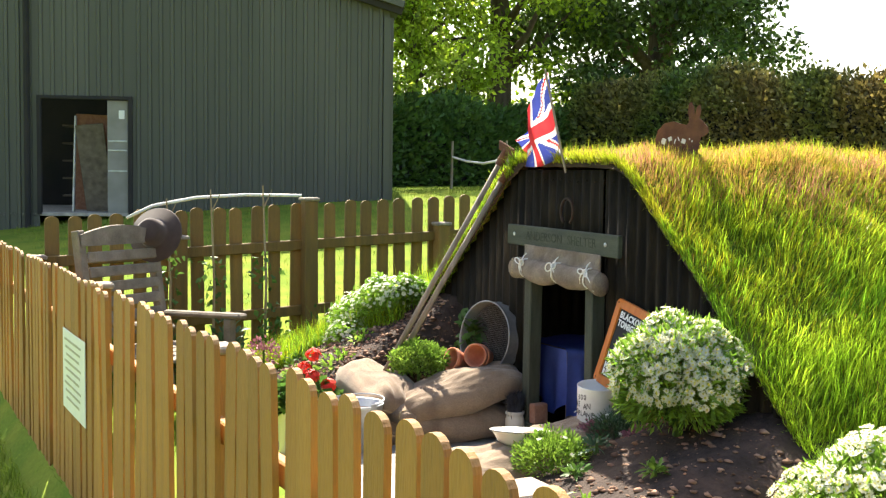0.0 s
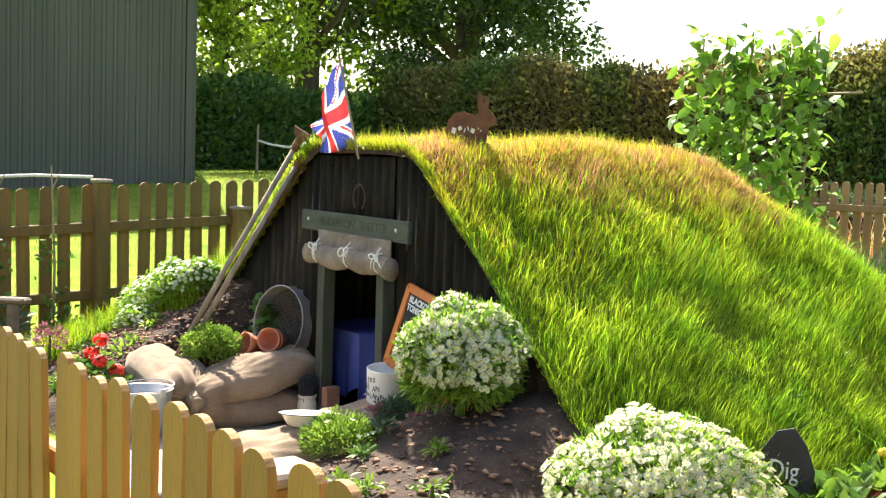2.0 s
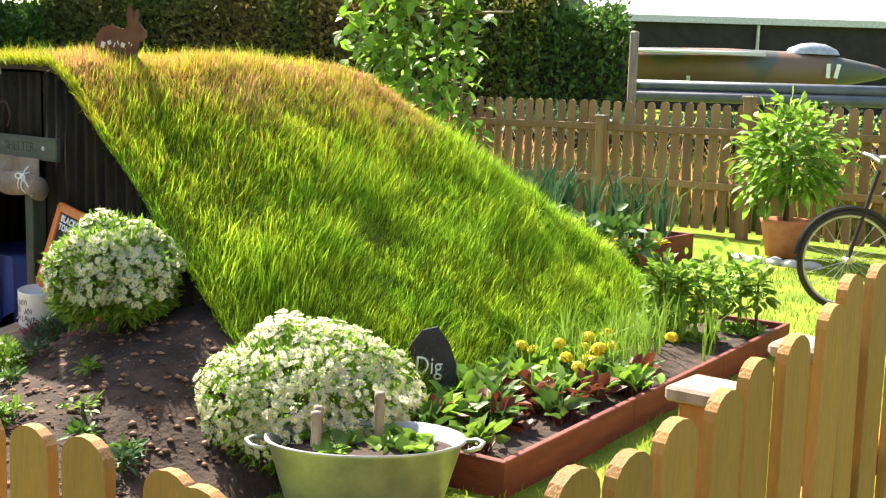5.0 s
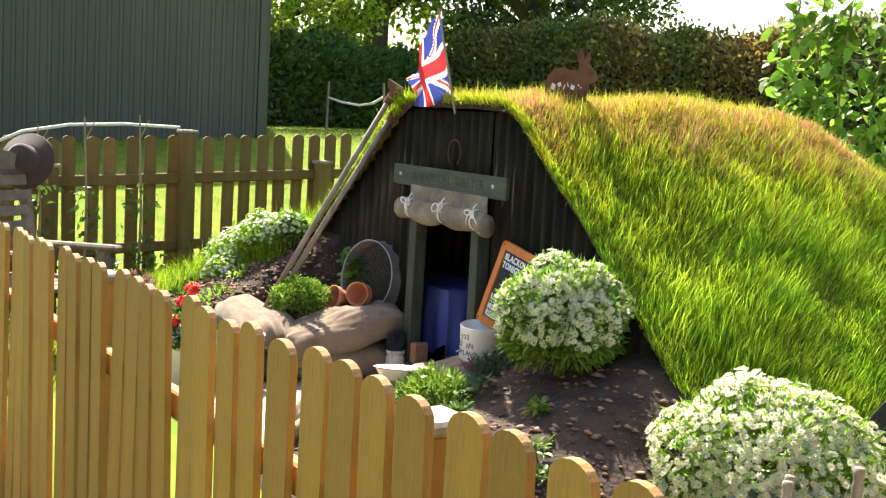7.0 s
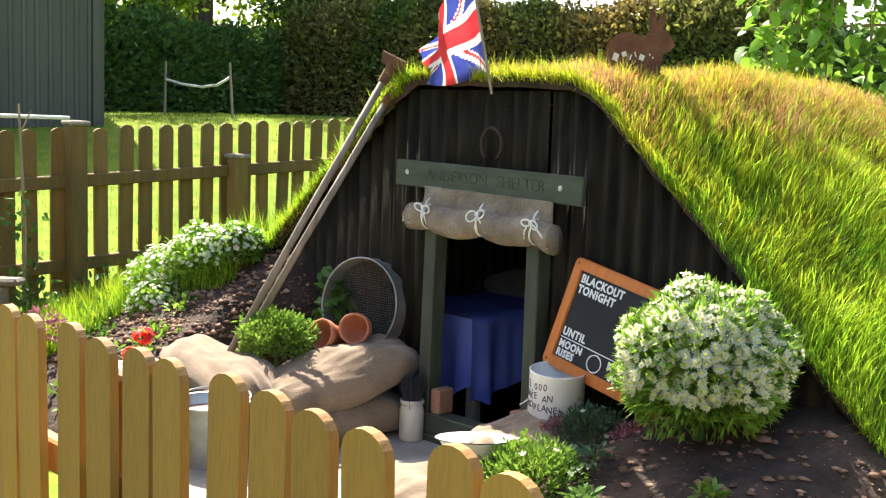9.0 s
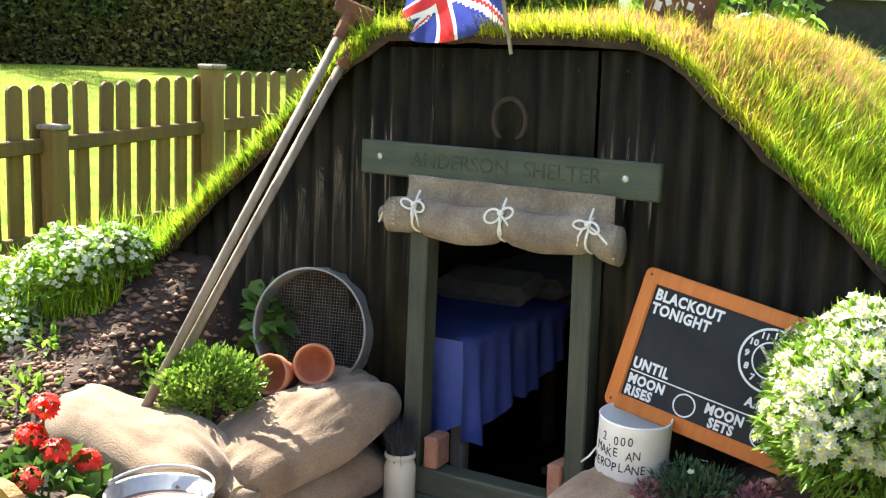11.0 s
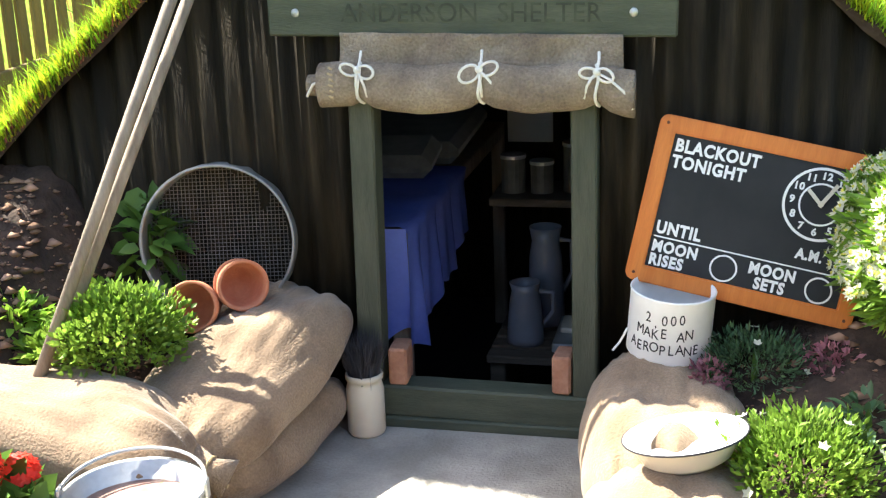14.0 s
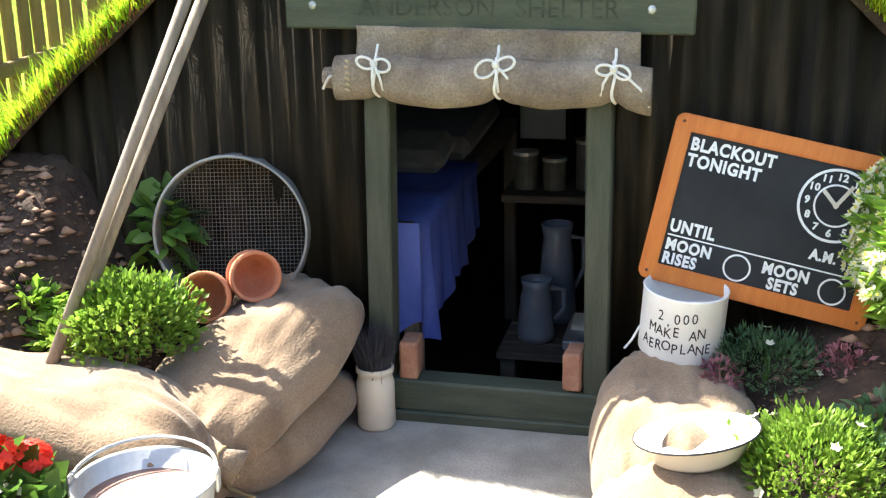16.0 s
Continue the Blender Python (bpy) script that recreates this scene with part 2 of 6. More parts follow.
def part(name, bm, material, parent=None, label="", smooth=False):
    """Links a bmesh as one mesh object, under a thing or a part."""
    me = bpy.data.meshes.new(name)
    bm.to_mesh(me)
    bm.free()
    if smooth:
        me.shade_smooth()
    me.materials.append(material)
    ob = new(name, me)
    if parent is not None:
        ob.parent = parent
    if label:
        ob["label"] = label
    return ob


def raw(name, verts, faces, material, parent=None, label="", smooth=False):
    """Links arrays of corners and faces (all of one size) as one mesh object."""
    verts, faces = np.asarray(verts, np.float32), np.asarray(faces, np.int32)
    me = bpy.data.meshes.new(name)
    k = faces.shape[1]
    me.vertices.add(len(verts))
    me.vertices.foreach_set("co", verts.ravel())
    me.loops.add(faces.size)
    me.loops.foreach_set("vertex_index", faces.ravel())
    me.polygons.add(len(faces))
    me.polygons.foreach_set("loop_start", np.arange(0, faces.size, k, dtype=np.int32))
    me.update(calc_edges=True)
    if smooth:
        me.shade_smooth()
    me.materials.append(material)
    ob = new(name, me)
    if parent is not None:
        ob.parent = parent
    if label:
        ob["label"] = label
    return ob


def thing(name, m, label, category, group="", kind=""):
    ob = new(name)
    ob.empty_display_size = 0.1
    ob.matrix_world = m
    return tagged(ob, label, category, group, kind)


def box(size, at=(0, 0, 0), turn=(0, 0, 0), bevel=0.004, bm=None):
    bm = bm or bmesh.new()
    got = bmesh.ops.create_cube(bm, size=1.0, matrix=pose(*at, *turn) @ Matrix.Diagonal((*size, 1)))
    if bevel:
        edges = {e for v in got["verts"] for e in v.link_edges}
        bmesh.ops.bevel(bm, geom=list(edges), offset=min(bevel, min(size) * 0.4), segments=1, affect="EDGES")
    return bm


def rod(p0, p1, r0, r1=None, n=10, bm=None):
    bm = bm or bmesh.new()
    p0, p1 = Vector(p0), Vector(p1)
    d = p1 - p0
    m = Matrix.Translation((p0 + p1) / 2) @ d.to_track_quat("Z", "Y").to_matrix().to_4x4()
    bmesh.ops.create_cone(bm, cap_ends=True, segments=n, radius1=r0, radius2=r0 if r1 is None else r1, depth=d.length, matrix=m)
    return bm


def tube(points, r, n=8, bm=None, closed=False):
    """A round bar along points; r is one radius or one a point."""
    bm = bm or bmesh.new()
    pts = [Vector(p) for p in points]
    rs = [r] * len(pts) if isinstance(r, (int, float)) else list(r)
    rings, side = [], None
    for i, p in enumerate(pts):
        a = pts[i - 1] if i > 0 or closed else p
        b = pts[(i + 1) % len(pts)] if i < len(pts) - 1 or closed else p
        t = (b - a).normalized()
        if side is None:
            side = t.orthogonal().normalized()
        side = (side - t * side.dot(t)).normalized()
        up = t.cross(side)
        rings.append([bm.verts.new(p + (side * math.cos(k * math.tau / n) + up * math.sin(k * math.tau / n)) * rs[i]) for k in range(n)])
    for i in range(len(rings) - (0 if closed else 1)):
        a, b = rings[i], rings[(i + 1) % len(rings)]
        for k in range(n):
            bm.faces.new((a[k], a[(k + 1) % n], b[(k + 1) % n], b[k]))
    if not closed:
        bm.faces.new(rings[0][::-1])
        bm.faces.new(rings[-1])
    return bm


def lathe(profile, n=28, bm=None, sx=1.0, sy=1.0):
    """Turns (radius, height) pairs about z."""
    bm = bm or bmesh.new()
    rings = []
    for r, z in profile:
        if r < 1e-5:
            rings.append([bm.verts.new((0, 0, z))])
        else:
            rings.append([bm.verts.new((sx * r * math.cos(k * math.tau / n), sy * r * math.sin(k * math.tau / n), z)) for k in range(n)])
    for a, b in zip(rings, rings[1:]):
        for k in range(n):
            f = [a[k % len(a)], a[(k + 1) % len(a)], b[(k + 1) % len(b)], b[k % len(b)]]
            f = list(dict.fromkeys(f))
            if len(f) > 2:
                bm.faces.new(f)
    return bm


def sheet(fn, nu, nv):
    """A grid of corners from fn(i, j) with i in 0..nu, j in 0..nv, and its faces."""
    v = np.array([fn(i / nu, j / nv) for i in range(nu + 1) for j in range(nv + 1)], np.float32)
    i, j = np.meshgrid(np.arange(nu), np.arange(nv), indexing="ij")
    a = (i * (nv + 1) + j).ravel()
    return v, np.stack([a, a + nv + 1, a + nv + 2, a + 1], 1)


def leaf_arrays(at, way, length, width, r, fold=0.25):
    """Folded four-cornered leaves: at (n,3), way (n,3) along the leaf, length and width (n)."""
    n = len(at)
    way = way / np.linalg.norm(way, axis=1, keepdims=True)
    side = np.cross(way, r.normal(size=(n, 3)))
    side /= np.linalg.norm(side, axis=1, keepdims=True)
    up = np.cross(side, way)
    L, W = np.broadcast_to(length, n)[:, None], np.broadcast_to(width, n)[:, None]
    mid = at + way * L * 0.45 + up * W * fold
    v = np.stack([at, mid + side * W * 0.5, at + way * L, mid - side * W * 0.5], 1).reshape(-1, 3)
    b = np.arange(n)[:, None] * 4
    f = np.concatenate([b + [[0, 1, 2]], b + [[0, 2, 3]]], 0)
    return v, f


def broad_arrays(at, way, length, width, r, fold=0.15, droop=0.25):
    """Broad six-cornered leaves with a folded midrib and a drooping tip."""
    n = len(at)
    way = way / np.linalg.norm(way, axis=1, keepdims=True)
    side = np.cross(way, [0.0, 0.0, 1.0] + r.normal(size=(n, 3)) * 0.45)
    side /= np.linalg.norm(side, axis=1, keepdims=True)
    up = np.cross(side, way)
    L, W = np.broadcast_to(length, n)[:, None], np.broadcast_to(width, n)[:, None]
    down = np.array([0.0, 0.0, -1.0])
    def q(s, w, f):
        return at + way * L * s + side * W * w + up * W * f + down * L * droop * s * s
    v = np.stack([q(0, 0, 0), q(0.28, 0.46, fold), q(0.66, 0.40, fold), q(1.0, 0, 0), q(0.66, -0.40, fold), q(0.28, -0.46, fold), q(0.47, 0, 0)], 1).reshape(-1, 3)
    b = np.arange(n)[:, None] * 7
    f = np.concatenate([b + [[6, i, j]] for i, j in ((0, 1), (1, 2), (2, 3), (3, 4), (4, 5), (5, 0))], 0)
    return v, f


def blade_arrays(root, up, height, width, lean, r):
    """Bent tapering grass blades: three triangles each. lean (n,3) is the tip's sideways shift as a share of the height."""
    n = len(root)
    H, W = np.broadcast_to(height, n)[:, None], np.broadcast_to(width, n)[:, None]
    a = r.uniform(0, math.tau, n)
    side = np.stack([np.cos(a), np.sin(a), np.zeros(n)], 1)
    mid = root + (up * 0.55 + lean * 0.28) * H
    tip = root + (up * (1 - 0.22 * np.linalg.norm(lean, axis=1, keepdims=True)) + lean) * H
    v = np.stack([root - side * W / 2, root + side * W / 2, mid + side * W * 0.4, mid - side * W * 0.4, tip], 1).reshape(-1, 3)
    b = np.arange(n)[:, None] * 5
    f = np.concatenate([b + [[0, 1, 2]], b + [[0, 2, 3]], b + [[3, 2, 4]]], 0)
    return v, f


def join_arrays(pairs):
    vs, fs, k = [], [], 0
    for v, f in pairs:
        vs.append(v)
        fs.append(f + k)
        k += len(v)
    return np.concatenate(vs), np.concatenate(fs)


def sphere_points(n, r):
    p = r.normal(size=(n, 3))
    return p / np.linalg.norm(p, axis=1, keepdims=True)


def smooth(a, b, x):
    t = min(1.0, max(0.0, (x - a) / (b - a)))
    return t * t * (3 - 2 * t)


def wavy(x, y, s=1.0, seed=0.0):
    return noise.noise(Vector((x * s + seed, y * s - seed, seed * 1.7)))

# ---- ground ----
def ground_z(x, y):
    if -0.85 < x < 0.85 and 3.3 < y < 5.5:
        return -0.7
    z = -0.42 + 0.36 * smooth(0.85, 1.15, y)
    if x < -3.3:
        z = max(z, -0.06) if y > 1 else z
        z += 1.12 * smooth(-3.3, -12.5, x) * smooth(-5, 9, y) * smooth(27, 19, y)
    z += 0.10 * smooth(5.0, 11.0, y) + 0.75 * smooth(13.0, 36.0, y)
    if x > 4.4:
        z += (-0.36 * smooth(4.4, 4.7, x)) * smooth(0.85, 1.15, y) * smooth(4.0, 2.5, y)
    return z + 0.012 * wavy(x, y, 1.3)


gx = np.concatenate([np.array([-600, -250, -120, -70, -45]), np.arange(-32, -6, 1.0), np.arange(-6, 8, 0.2), np.arange(8, 30, 1.5), np.array([35, 60, 120, 250, 600])])
gy = np.concatenate([np.array([-600, -250, -120, -50, -20]), np.arange(-10, 0, 1.0), np.arange(0, 12, 0.2), np.arange(12, 32, 1.0), np.array([40, 60, 100, 200, 600])])
gv = np.array([(x, y, ground_z(x, y)) for x in gx for y in gy])
gi, gj = np.meshgrid(np.arange(len(gx) - 1), np.arange(len(gy) - 1), indexing="ij")
ga = (gi * len(gy) + gj).ravel()
ground = raw("ground", gv, np.stack([ga, ga + len(gy), ga + len(gy) + 1, ga + 1], 1), M_LAWN, smooth=True)
tagged(ground, "sunlit mown green lawn rising towards a barn", "lawn", kind="structure")

# ---- mound over the shelter ----
WALL_Y = 3.19


def mound_z(x, y):
    ridge = 1.53 + 0.03 * math.sin((y - WALL_Y) * 1.3)
    near = smooth(0.7, 0.1, y - WALL_Y)
    right = ridge - max(0.0, x - 0.50 + 0.08 * near) * 0.93
    left = ridge - max(0.0, -x - 0.47 + 0.045 * near) * 0.92
    back = ridge - max(0.0, y - 5.1) * 0.9
    k = 0.055
    parts_ = [right, left, back, ridge]
    z = -k * math.log(sum(math.exp(-v / k) for v in parts_)) + 0.035
    return z + 0.035 * wavy(x, y, 2.1, 3.0)


M_NX, M_NY = 70, 60


def mound_front(x):
    """The turf's front edge, which overhangs the iron and comes forward past the wall's end."""
    return WALL_Y - 0.035 - 0.022 * smooth(-0.45, -0.70, x) - 0.14 * smooth(-1.20, -1.75, x)


def mound_corner(u, v):
    x = -2.7 + 5.3 * u
    y0 = mound_front(x)
    y = y0 + (WALL_Y + 4.25 - y0) * max(0.0, v - 1 / M_NY)
    z = mound_z(x, y)
    if v < 0.5 / M_NY:
        z -= 0.035 + 0.03 * abs(wavy(x, 1.0, 7.0))
        y += 0.02
    return (x, y, max(z, -0.3))


mv, mf = sheet(mound_corner, M_NX, M_NY)
mound = raw("turf_mound", mv, mf, M_TURF, smooth=True)
mound.data.materials.append(M_SOIL)
mound.data.polygons.foreach_set("material_index", (np.arange(M_NX * M_NY) % M_NY == 0).astype(np.int32))
tagged(mound, "earth mound heaped over the shelter under long grass", "mound", kind="structure")


def mound_normal(x, y):
    e = 0.05
    return Vector((mound_z(x - e, y) - mound_z(x + e, y), mound_z(x, y - e) - mound_z(x, y + e), 2 * e)).normalized()


def mound_grass(seed, count, height, width, material, name, label, keep):
    r = rng(seed)
    roots, ups, hs, sway = [], [], [], []
    while len(roots) < count:
        x = r.uniform(-2.6, 2.5)
        y = mound_front(x)
        y += (WALL_Y + 4.15 - y) * r.uniform()
        z = mound_z(x, y)
        if z < ground_z(x, y) - 0.02:
            continue
        k = keep(x, y, z)
        if r.uniform() > k:
            continue
        n = mound_normal(x, y)
        roots.append((x, y, z - 0.01))
        ups.append((Vector((0, 0, 1)) * 0.75 + n * 0.5).normalized())
        tuft = wavy(x, y, 3.0, 7.0) + 0.6 * wavy(x, y, 12.0, 2.0)
        hs.append(height * (1 + 0.3 * smooth(-0.7, -1.2, x)) * (0.45 + 1.0 * r.uniform()) * max(0.4, 0.88 + 0.5 * tuft) * (0.45 + 0.55 * smooth(0.0, 0.12, y - mound_front(x))))
        sway.append((wavy(x, y, 7.0, 12.0), wavy(x, y, 7.0, 15.0), 0.0))
    roots, ups = np.array(roots), np.array(ups)
    lean = r.normal(size=(count, 3)) * 0.24 + np.array(sway) * 0.42 + np.array([0.12, -0.06, -0.12])
    v, f = blade_arrays(roots, ups, np.array(hs), width * r.uniform(0.7, 1.3, count), lean, r)
    g = raw(name, v, f, material)
    return tagged(g, label, "grass", kind="stuff")


def yellowing(x, y, z):
    return smooth(0.72, 1.30, z + 0.3 * wavy(x, y, 1.3, 8.0))


def dryness(x, y, z):
    return smooth(1.04, 1.42, z + 0.18 * wavy(x, y, 1.7, 5.0))


mound_grass(11, 235000, 0.092, 0.0034, M_BLADE, "long_grass", "long bright green grass on the mound", lambda x, y, z: (1 - 0.9 * dryness(x, y, z)) * (1 - 0.75 * yellowing(x, y, z)))
mound_grass(14, 54000, 0.075, 0.0040, M_BLADE_YEL, "yellow_grass", "long yellow-green grass high on the mound", lambda x, y, z: (1 - 0.7 * dryness(x, y, z)) * yellowing(x, y, z) + 0.03)
mound_grass(12, 135000, 0.056, 0.0032, M_BLADE_DRY, "dry_grass", "straw-coloured seeding grass on the crown of the mound", lambda x, y, z: dryness(x, y, z) + 0.015)


def lip_grass(seed, count, material, label, lo=-2.1, hi=2.0, long=0.085):
    """Grass hanging over the edge of the iron wall."""
    r = rng(seed)
    x = r.uniform(lo, hi, count)
    y = np.array([mound_front(a) for a in x]) + 0.045 * r.uniform(size=count) - 0.004
    drop = np.where(x < -0.5, 0.040, 0.020) * r.uniform(size=count) ** 1.5
    root = np.array([(a, b, mound_z(a, b)) for a, b in zip(x, y)])
    root[:, 2] -= drop
    root[:, 1] -= drop * 0.10
    lean = r.normal(size=(count, 3)) * 0.30 + np.array([0, -0.12, -0.03])
    v, f = blade_arrays(root, np.tile([0.0, -0.25, 0.75], (count, 1)), long * r.uniform(0.5, 1.3, count), 0.0042, lean, r)
    return tagged(raw("edge_grass", v, f, material), label, "grass", kind="stuff")


lip_grass(13, 4200, M_BLADE_YEL, "grass standing along the edge of the iron wall", -1.3, 0.95, 0.06)
lip_grass(17, 1800, M_BLADE, "short green grass over the wall's sloping edge", 0.8, 2.0, 0.055)
lip_grass(15, 3600, M_BLADE, "bright green grass tumbling over the turf's edge", -2.1, -0.45, 0.075)
lip_grass(16, 900, M_ROOT, "reddish dry roots along the turf's edge", -1.35, -0.55, 0.04)


def lawn_grass(seed, count, x0, x1, y0, y1, height, keep=lambda x, y: True):
    r = rng(seed)
    p = np.stack([r.uniform(x0, x1, count), r.uniform(y0, y1, count)], 1)
    p = np.array([q for q in p if keep(*q)])
    n = len(p)
    roots = np.array([(x, y, ground_z(x, y) - 0.004) for x, y in p])
    lean = r.normal(size=(n, 3)) * 0.35
    lean[:, 2] = 0
    v, f = blade_arrays(roots, np.tile([0.0, 0.0, 1.0], (n, 1)), height * r.uniform(0.5, 1.3, n), 0.006 * r.uniform(0.7, 1.3, n), lean, r)
    g = raw("lawn_grass", v, f, M_BLADE_LAWN)
    return tagged(g, "short mown lawn grass", "grass", kind="stuff")


lawn_grass(21, 16000, 1.6, 4.5, 1.1, 10.5, 0.045)
lawn_grass(22, 14000, -3.1, -0.9, 1.1, 3.4, 0.05)
lawn_grass(23, 16000, -3.4, 3.0, -0.2, 0.98, 0.06)
lawn_grass(24, 16000, -14, -3.3, 2.0, 12.0, 0.06)

# ---- end wall of corrugated iron ----
RIDGE, DEEP = 0.0765, 0.012


def corr(x):
    return DEEP * math.cos(x / RIDGE * math.tau)


DOOR_L, DOOR_R, DOOR_T, DOOR_B = -0.262, 0.292, 0.92, 0.03


def corrugated(x0, x1, z_low, z_high, y, turn_y=1.0):
    bm = bmesh.new()
    xs = np.arange(x0, x1 + 1e-6, RIDGE / 8)
    back = 0.004
    cols = []
    for x in xs:
        lo, hi = z_low(x), z_high(x)
        cols.append([bm.verts.new((x, y + corr(x) + d, z)) for z, d in ((lo, 0), (hi, 0), (hi, back), (lo, back))])
    for a, b in zip(cols, cols[1:]):
        for k in range(4):
            bm.faces.new((a[k], b[k], b[(k + 1) % 4], a[(k + 1) % 4]))
    return bm


wall_front = thing("wall_front", pose(0, WALL_Y + DEEP, 0), "black-painted corrugated iron end wall of a wartime shelter", "wall", kind="structure")
top = lambda x: max(min(1.445, mound_z(x, WALL_Y) - 0.012), 0.0)
for x0, x1, lo, hi in ((-1.88, DOOR_L, lambda x: -0.1, top), (DOOR_L, DOOR_R, lambda x: DOOR_T, top), (DOOR_R, 1.6, lambda x: -0.1, top)):
    part("iron_sheet", corrugated(x0, x1, lo, hi, 0.0), M_CORR, wall_front, smooth=True)
for k in range(-5, 6):
    bm = bmesh.new()
    for z in (1.39,):
        bmesh.ops.create_uvsphere(bm, u_segments=8, v_segments=5, radius=0.006, matrix=Matrix.Translation((k * RIDGE, -DEEP - 0.002, z + 0.01 * wavy(k, 2.0, 3.3))))
    part("rivet", bm, M_CORR, wall_front, smooth=True)

# inside of the shelter
inside = thing("shelter_inside", pose(0, 0, 0), "dark corrugated iron lining of the shelter", "lining", kind="structure")
for x, flip in ((-0.72, 1), (0.72, -1)):
    bm = bmesh.new()
    ys = np.arange(WALL_Y + 0.06, 5.35, RIDGE / 6)
    cols = [[bm.verts.new((x + corr(y), y, z)) for z in (-0.5, 1.20)] for y in ys]
    for a, b in zip(cols, cols[1:]):
        bm.faces.new((a[0], b[0], b[1], a[1]))
    part("iron_sheet", bm, M_CORR, inside, smooth=True)
part("iron_sheet", corrugated(-0.72, 0.72, lambda x: -0.5, lambda x: 1.20, 5.3), M_CORR, inside, smooth=True)
part("roof_sheet", box((1.46, 2.06, 0.03), (0, 4.30, 1.215)), M_CORR, inside)
# The floor's near-black colour carries the shade inside the shelter.
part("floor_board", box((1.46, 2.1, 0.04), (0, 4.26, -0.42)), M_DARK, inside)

# ---- fences ----
def picket_mesh(w, h, t):
    """A round-topped paling, base at z 0."""
    bm = bmesh.new()
    out = [(-w / 2, 0), (w / 2, 0)]
    r = w / 2
    for k in range(0, 9):
        a = math.pi * k / 8
        out.append((r * math.cos(a), h - r * 0.78 + r * 0.78 * math.sin(a)))
    f = bm.faces.new([bm.verts.new((x, -t / 2, z)) for x, z in out])
    got = bmesh.ops.extrude_face_region(bm, geom=[f])
    bmesh.ops.translate(bm, verts=[g for g in got["geom"] if isinstance(g, bmesh.types.BMVert)], vec=(0, t, 0))
    bmesh.ops.recalc_face_normals(bm, faces=bm.faces)
    me = bpy.data.meshes.new("picket")
    bm.to_mesh(me)
    bm.free()
    return me


def fence(name, start, end, base0, base1, height, pitch, width, material, label, posts, rails, rail_side, seed, skip=lambda s: False, rise=lambda s: 0.0):
    """A picket fence from start to end (plan), rails and posts on one side."""
    r = rng(seed)
    a, b = Vector((*start, 0)), Vector((*end, 0))
    d = b - a
    n_len = d.length
    d.normalize()
    yaw = math.degrees(math.atan2(d.y, d.x))
    root = thing(name, pose(a.x, a.y, 0, 0, 0, yaw), label, "fence", kind="structure")
    base = lambda s: base0 + (base1 - base0) * s / n_len
    me = picket_mesh(width, height, 0.019)
    me.materials.append(material)
    k = 0
    s = pitch / 2
    while s < n_len:
        if not skip(s):
            ob = new("picket", me)
            ob.parent = root
            ob.matrix_basis = pose(s + r.normal() * 0.004, r.normal() * 0.003, base(s) + rise(s) + r.normal() * 0.006, r.normal() * 0.5, r.normal() * 0.5, r.normal() * 1.0) @ Matrix.Diagonal((1 + r.normal() * 0.03, 1, 1, 1))
        s += pitch
    pitch_up = math.degrees(math.atan2(base1 - base0, n_len))
    for z in rails:
        part("rail", box((n_len, 0.038, 0.075), (n_len / 2, rail_side * 0.034, (base0 + base1) / 2 + z), (0, -pitch_up, 0), 0.006), material, root)
    for s, top_z in posts:
        post = part("post", box((0.10, 0.10, top_z + 0.25), (s, rail_side * 0.075, base(s) + (top_z - 0.25) / 2), bevel=0.006), material, root)
        part("post_cap", box((0.125, 0.125, 0.028), (s, rail_side * 0.075, base(s) + top_z + 0.012), bevel=0.008), M_HANDLE, post)
    return root


fence("fence_front", (-4.4, 0.96), (4.52, 0.96), -0.42, -0.38, 1.29, 0.139, 0.098, M_PICKET, "golden treated softwood picket fence with rounded tops", [(1.4, 1.24), (3.5, 1.24), (5.5, 1.2), (7.5, 1.2)], (0.3, 0.98), 1, 31)
fence("fence_left", (-3.1, 1.08), (-3.1, 10.9), -0.10, 0.36, 1.20, 0.142, 0.088, M_PICKET_OLD, "weathered green-brown picket fence with rounded tops", [(0.9, 1.0), (1.86, 1.22), (2.95, 0.98), (4.1, 1.24), (6.2, 1.2), (8.4, 1.2)], (0.42, 0.90), -1, 32)
fence("fence_back", (-3.0, 10.9), (5.2, 10.9), 0.08, 0.10, 1.28, 0.140, 0.088, M_PICKET_BACK, "weathered brown picket fence behind the vegetable beds", [(1.9, 1.1), (3.55, 1.34), (5.6, 1.3)], (0.45, 1.0), -1, 33)
fence("fence_right", (4.56, 1.05), (4.56, 10.9), -0.335, 0.1, 1.31, 0.139, 0.098, M_PICKET, "golden treated softwood picket fence with rounded tops", [(1.05, 1.24), (4.6, 1.2), (7.0, 1.2)], (0.3, 0.98), 1, 34, rise=lambda s: 0.10 * smooth(0.4, 1.2, s))

# ---- front yard: slab and soil banks ----
slab = part("pavement", box((1.0, 1.35, 0.08), (0.0, 2.49, -0.04), bevel=0.01), M_CONC)
tagged(slab, "worn grey concrete slab before the shelter door", "slab", kind="structure")


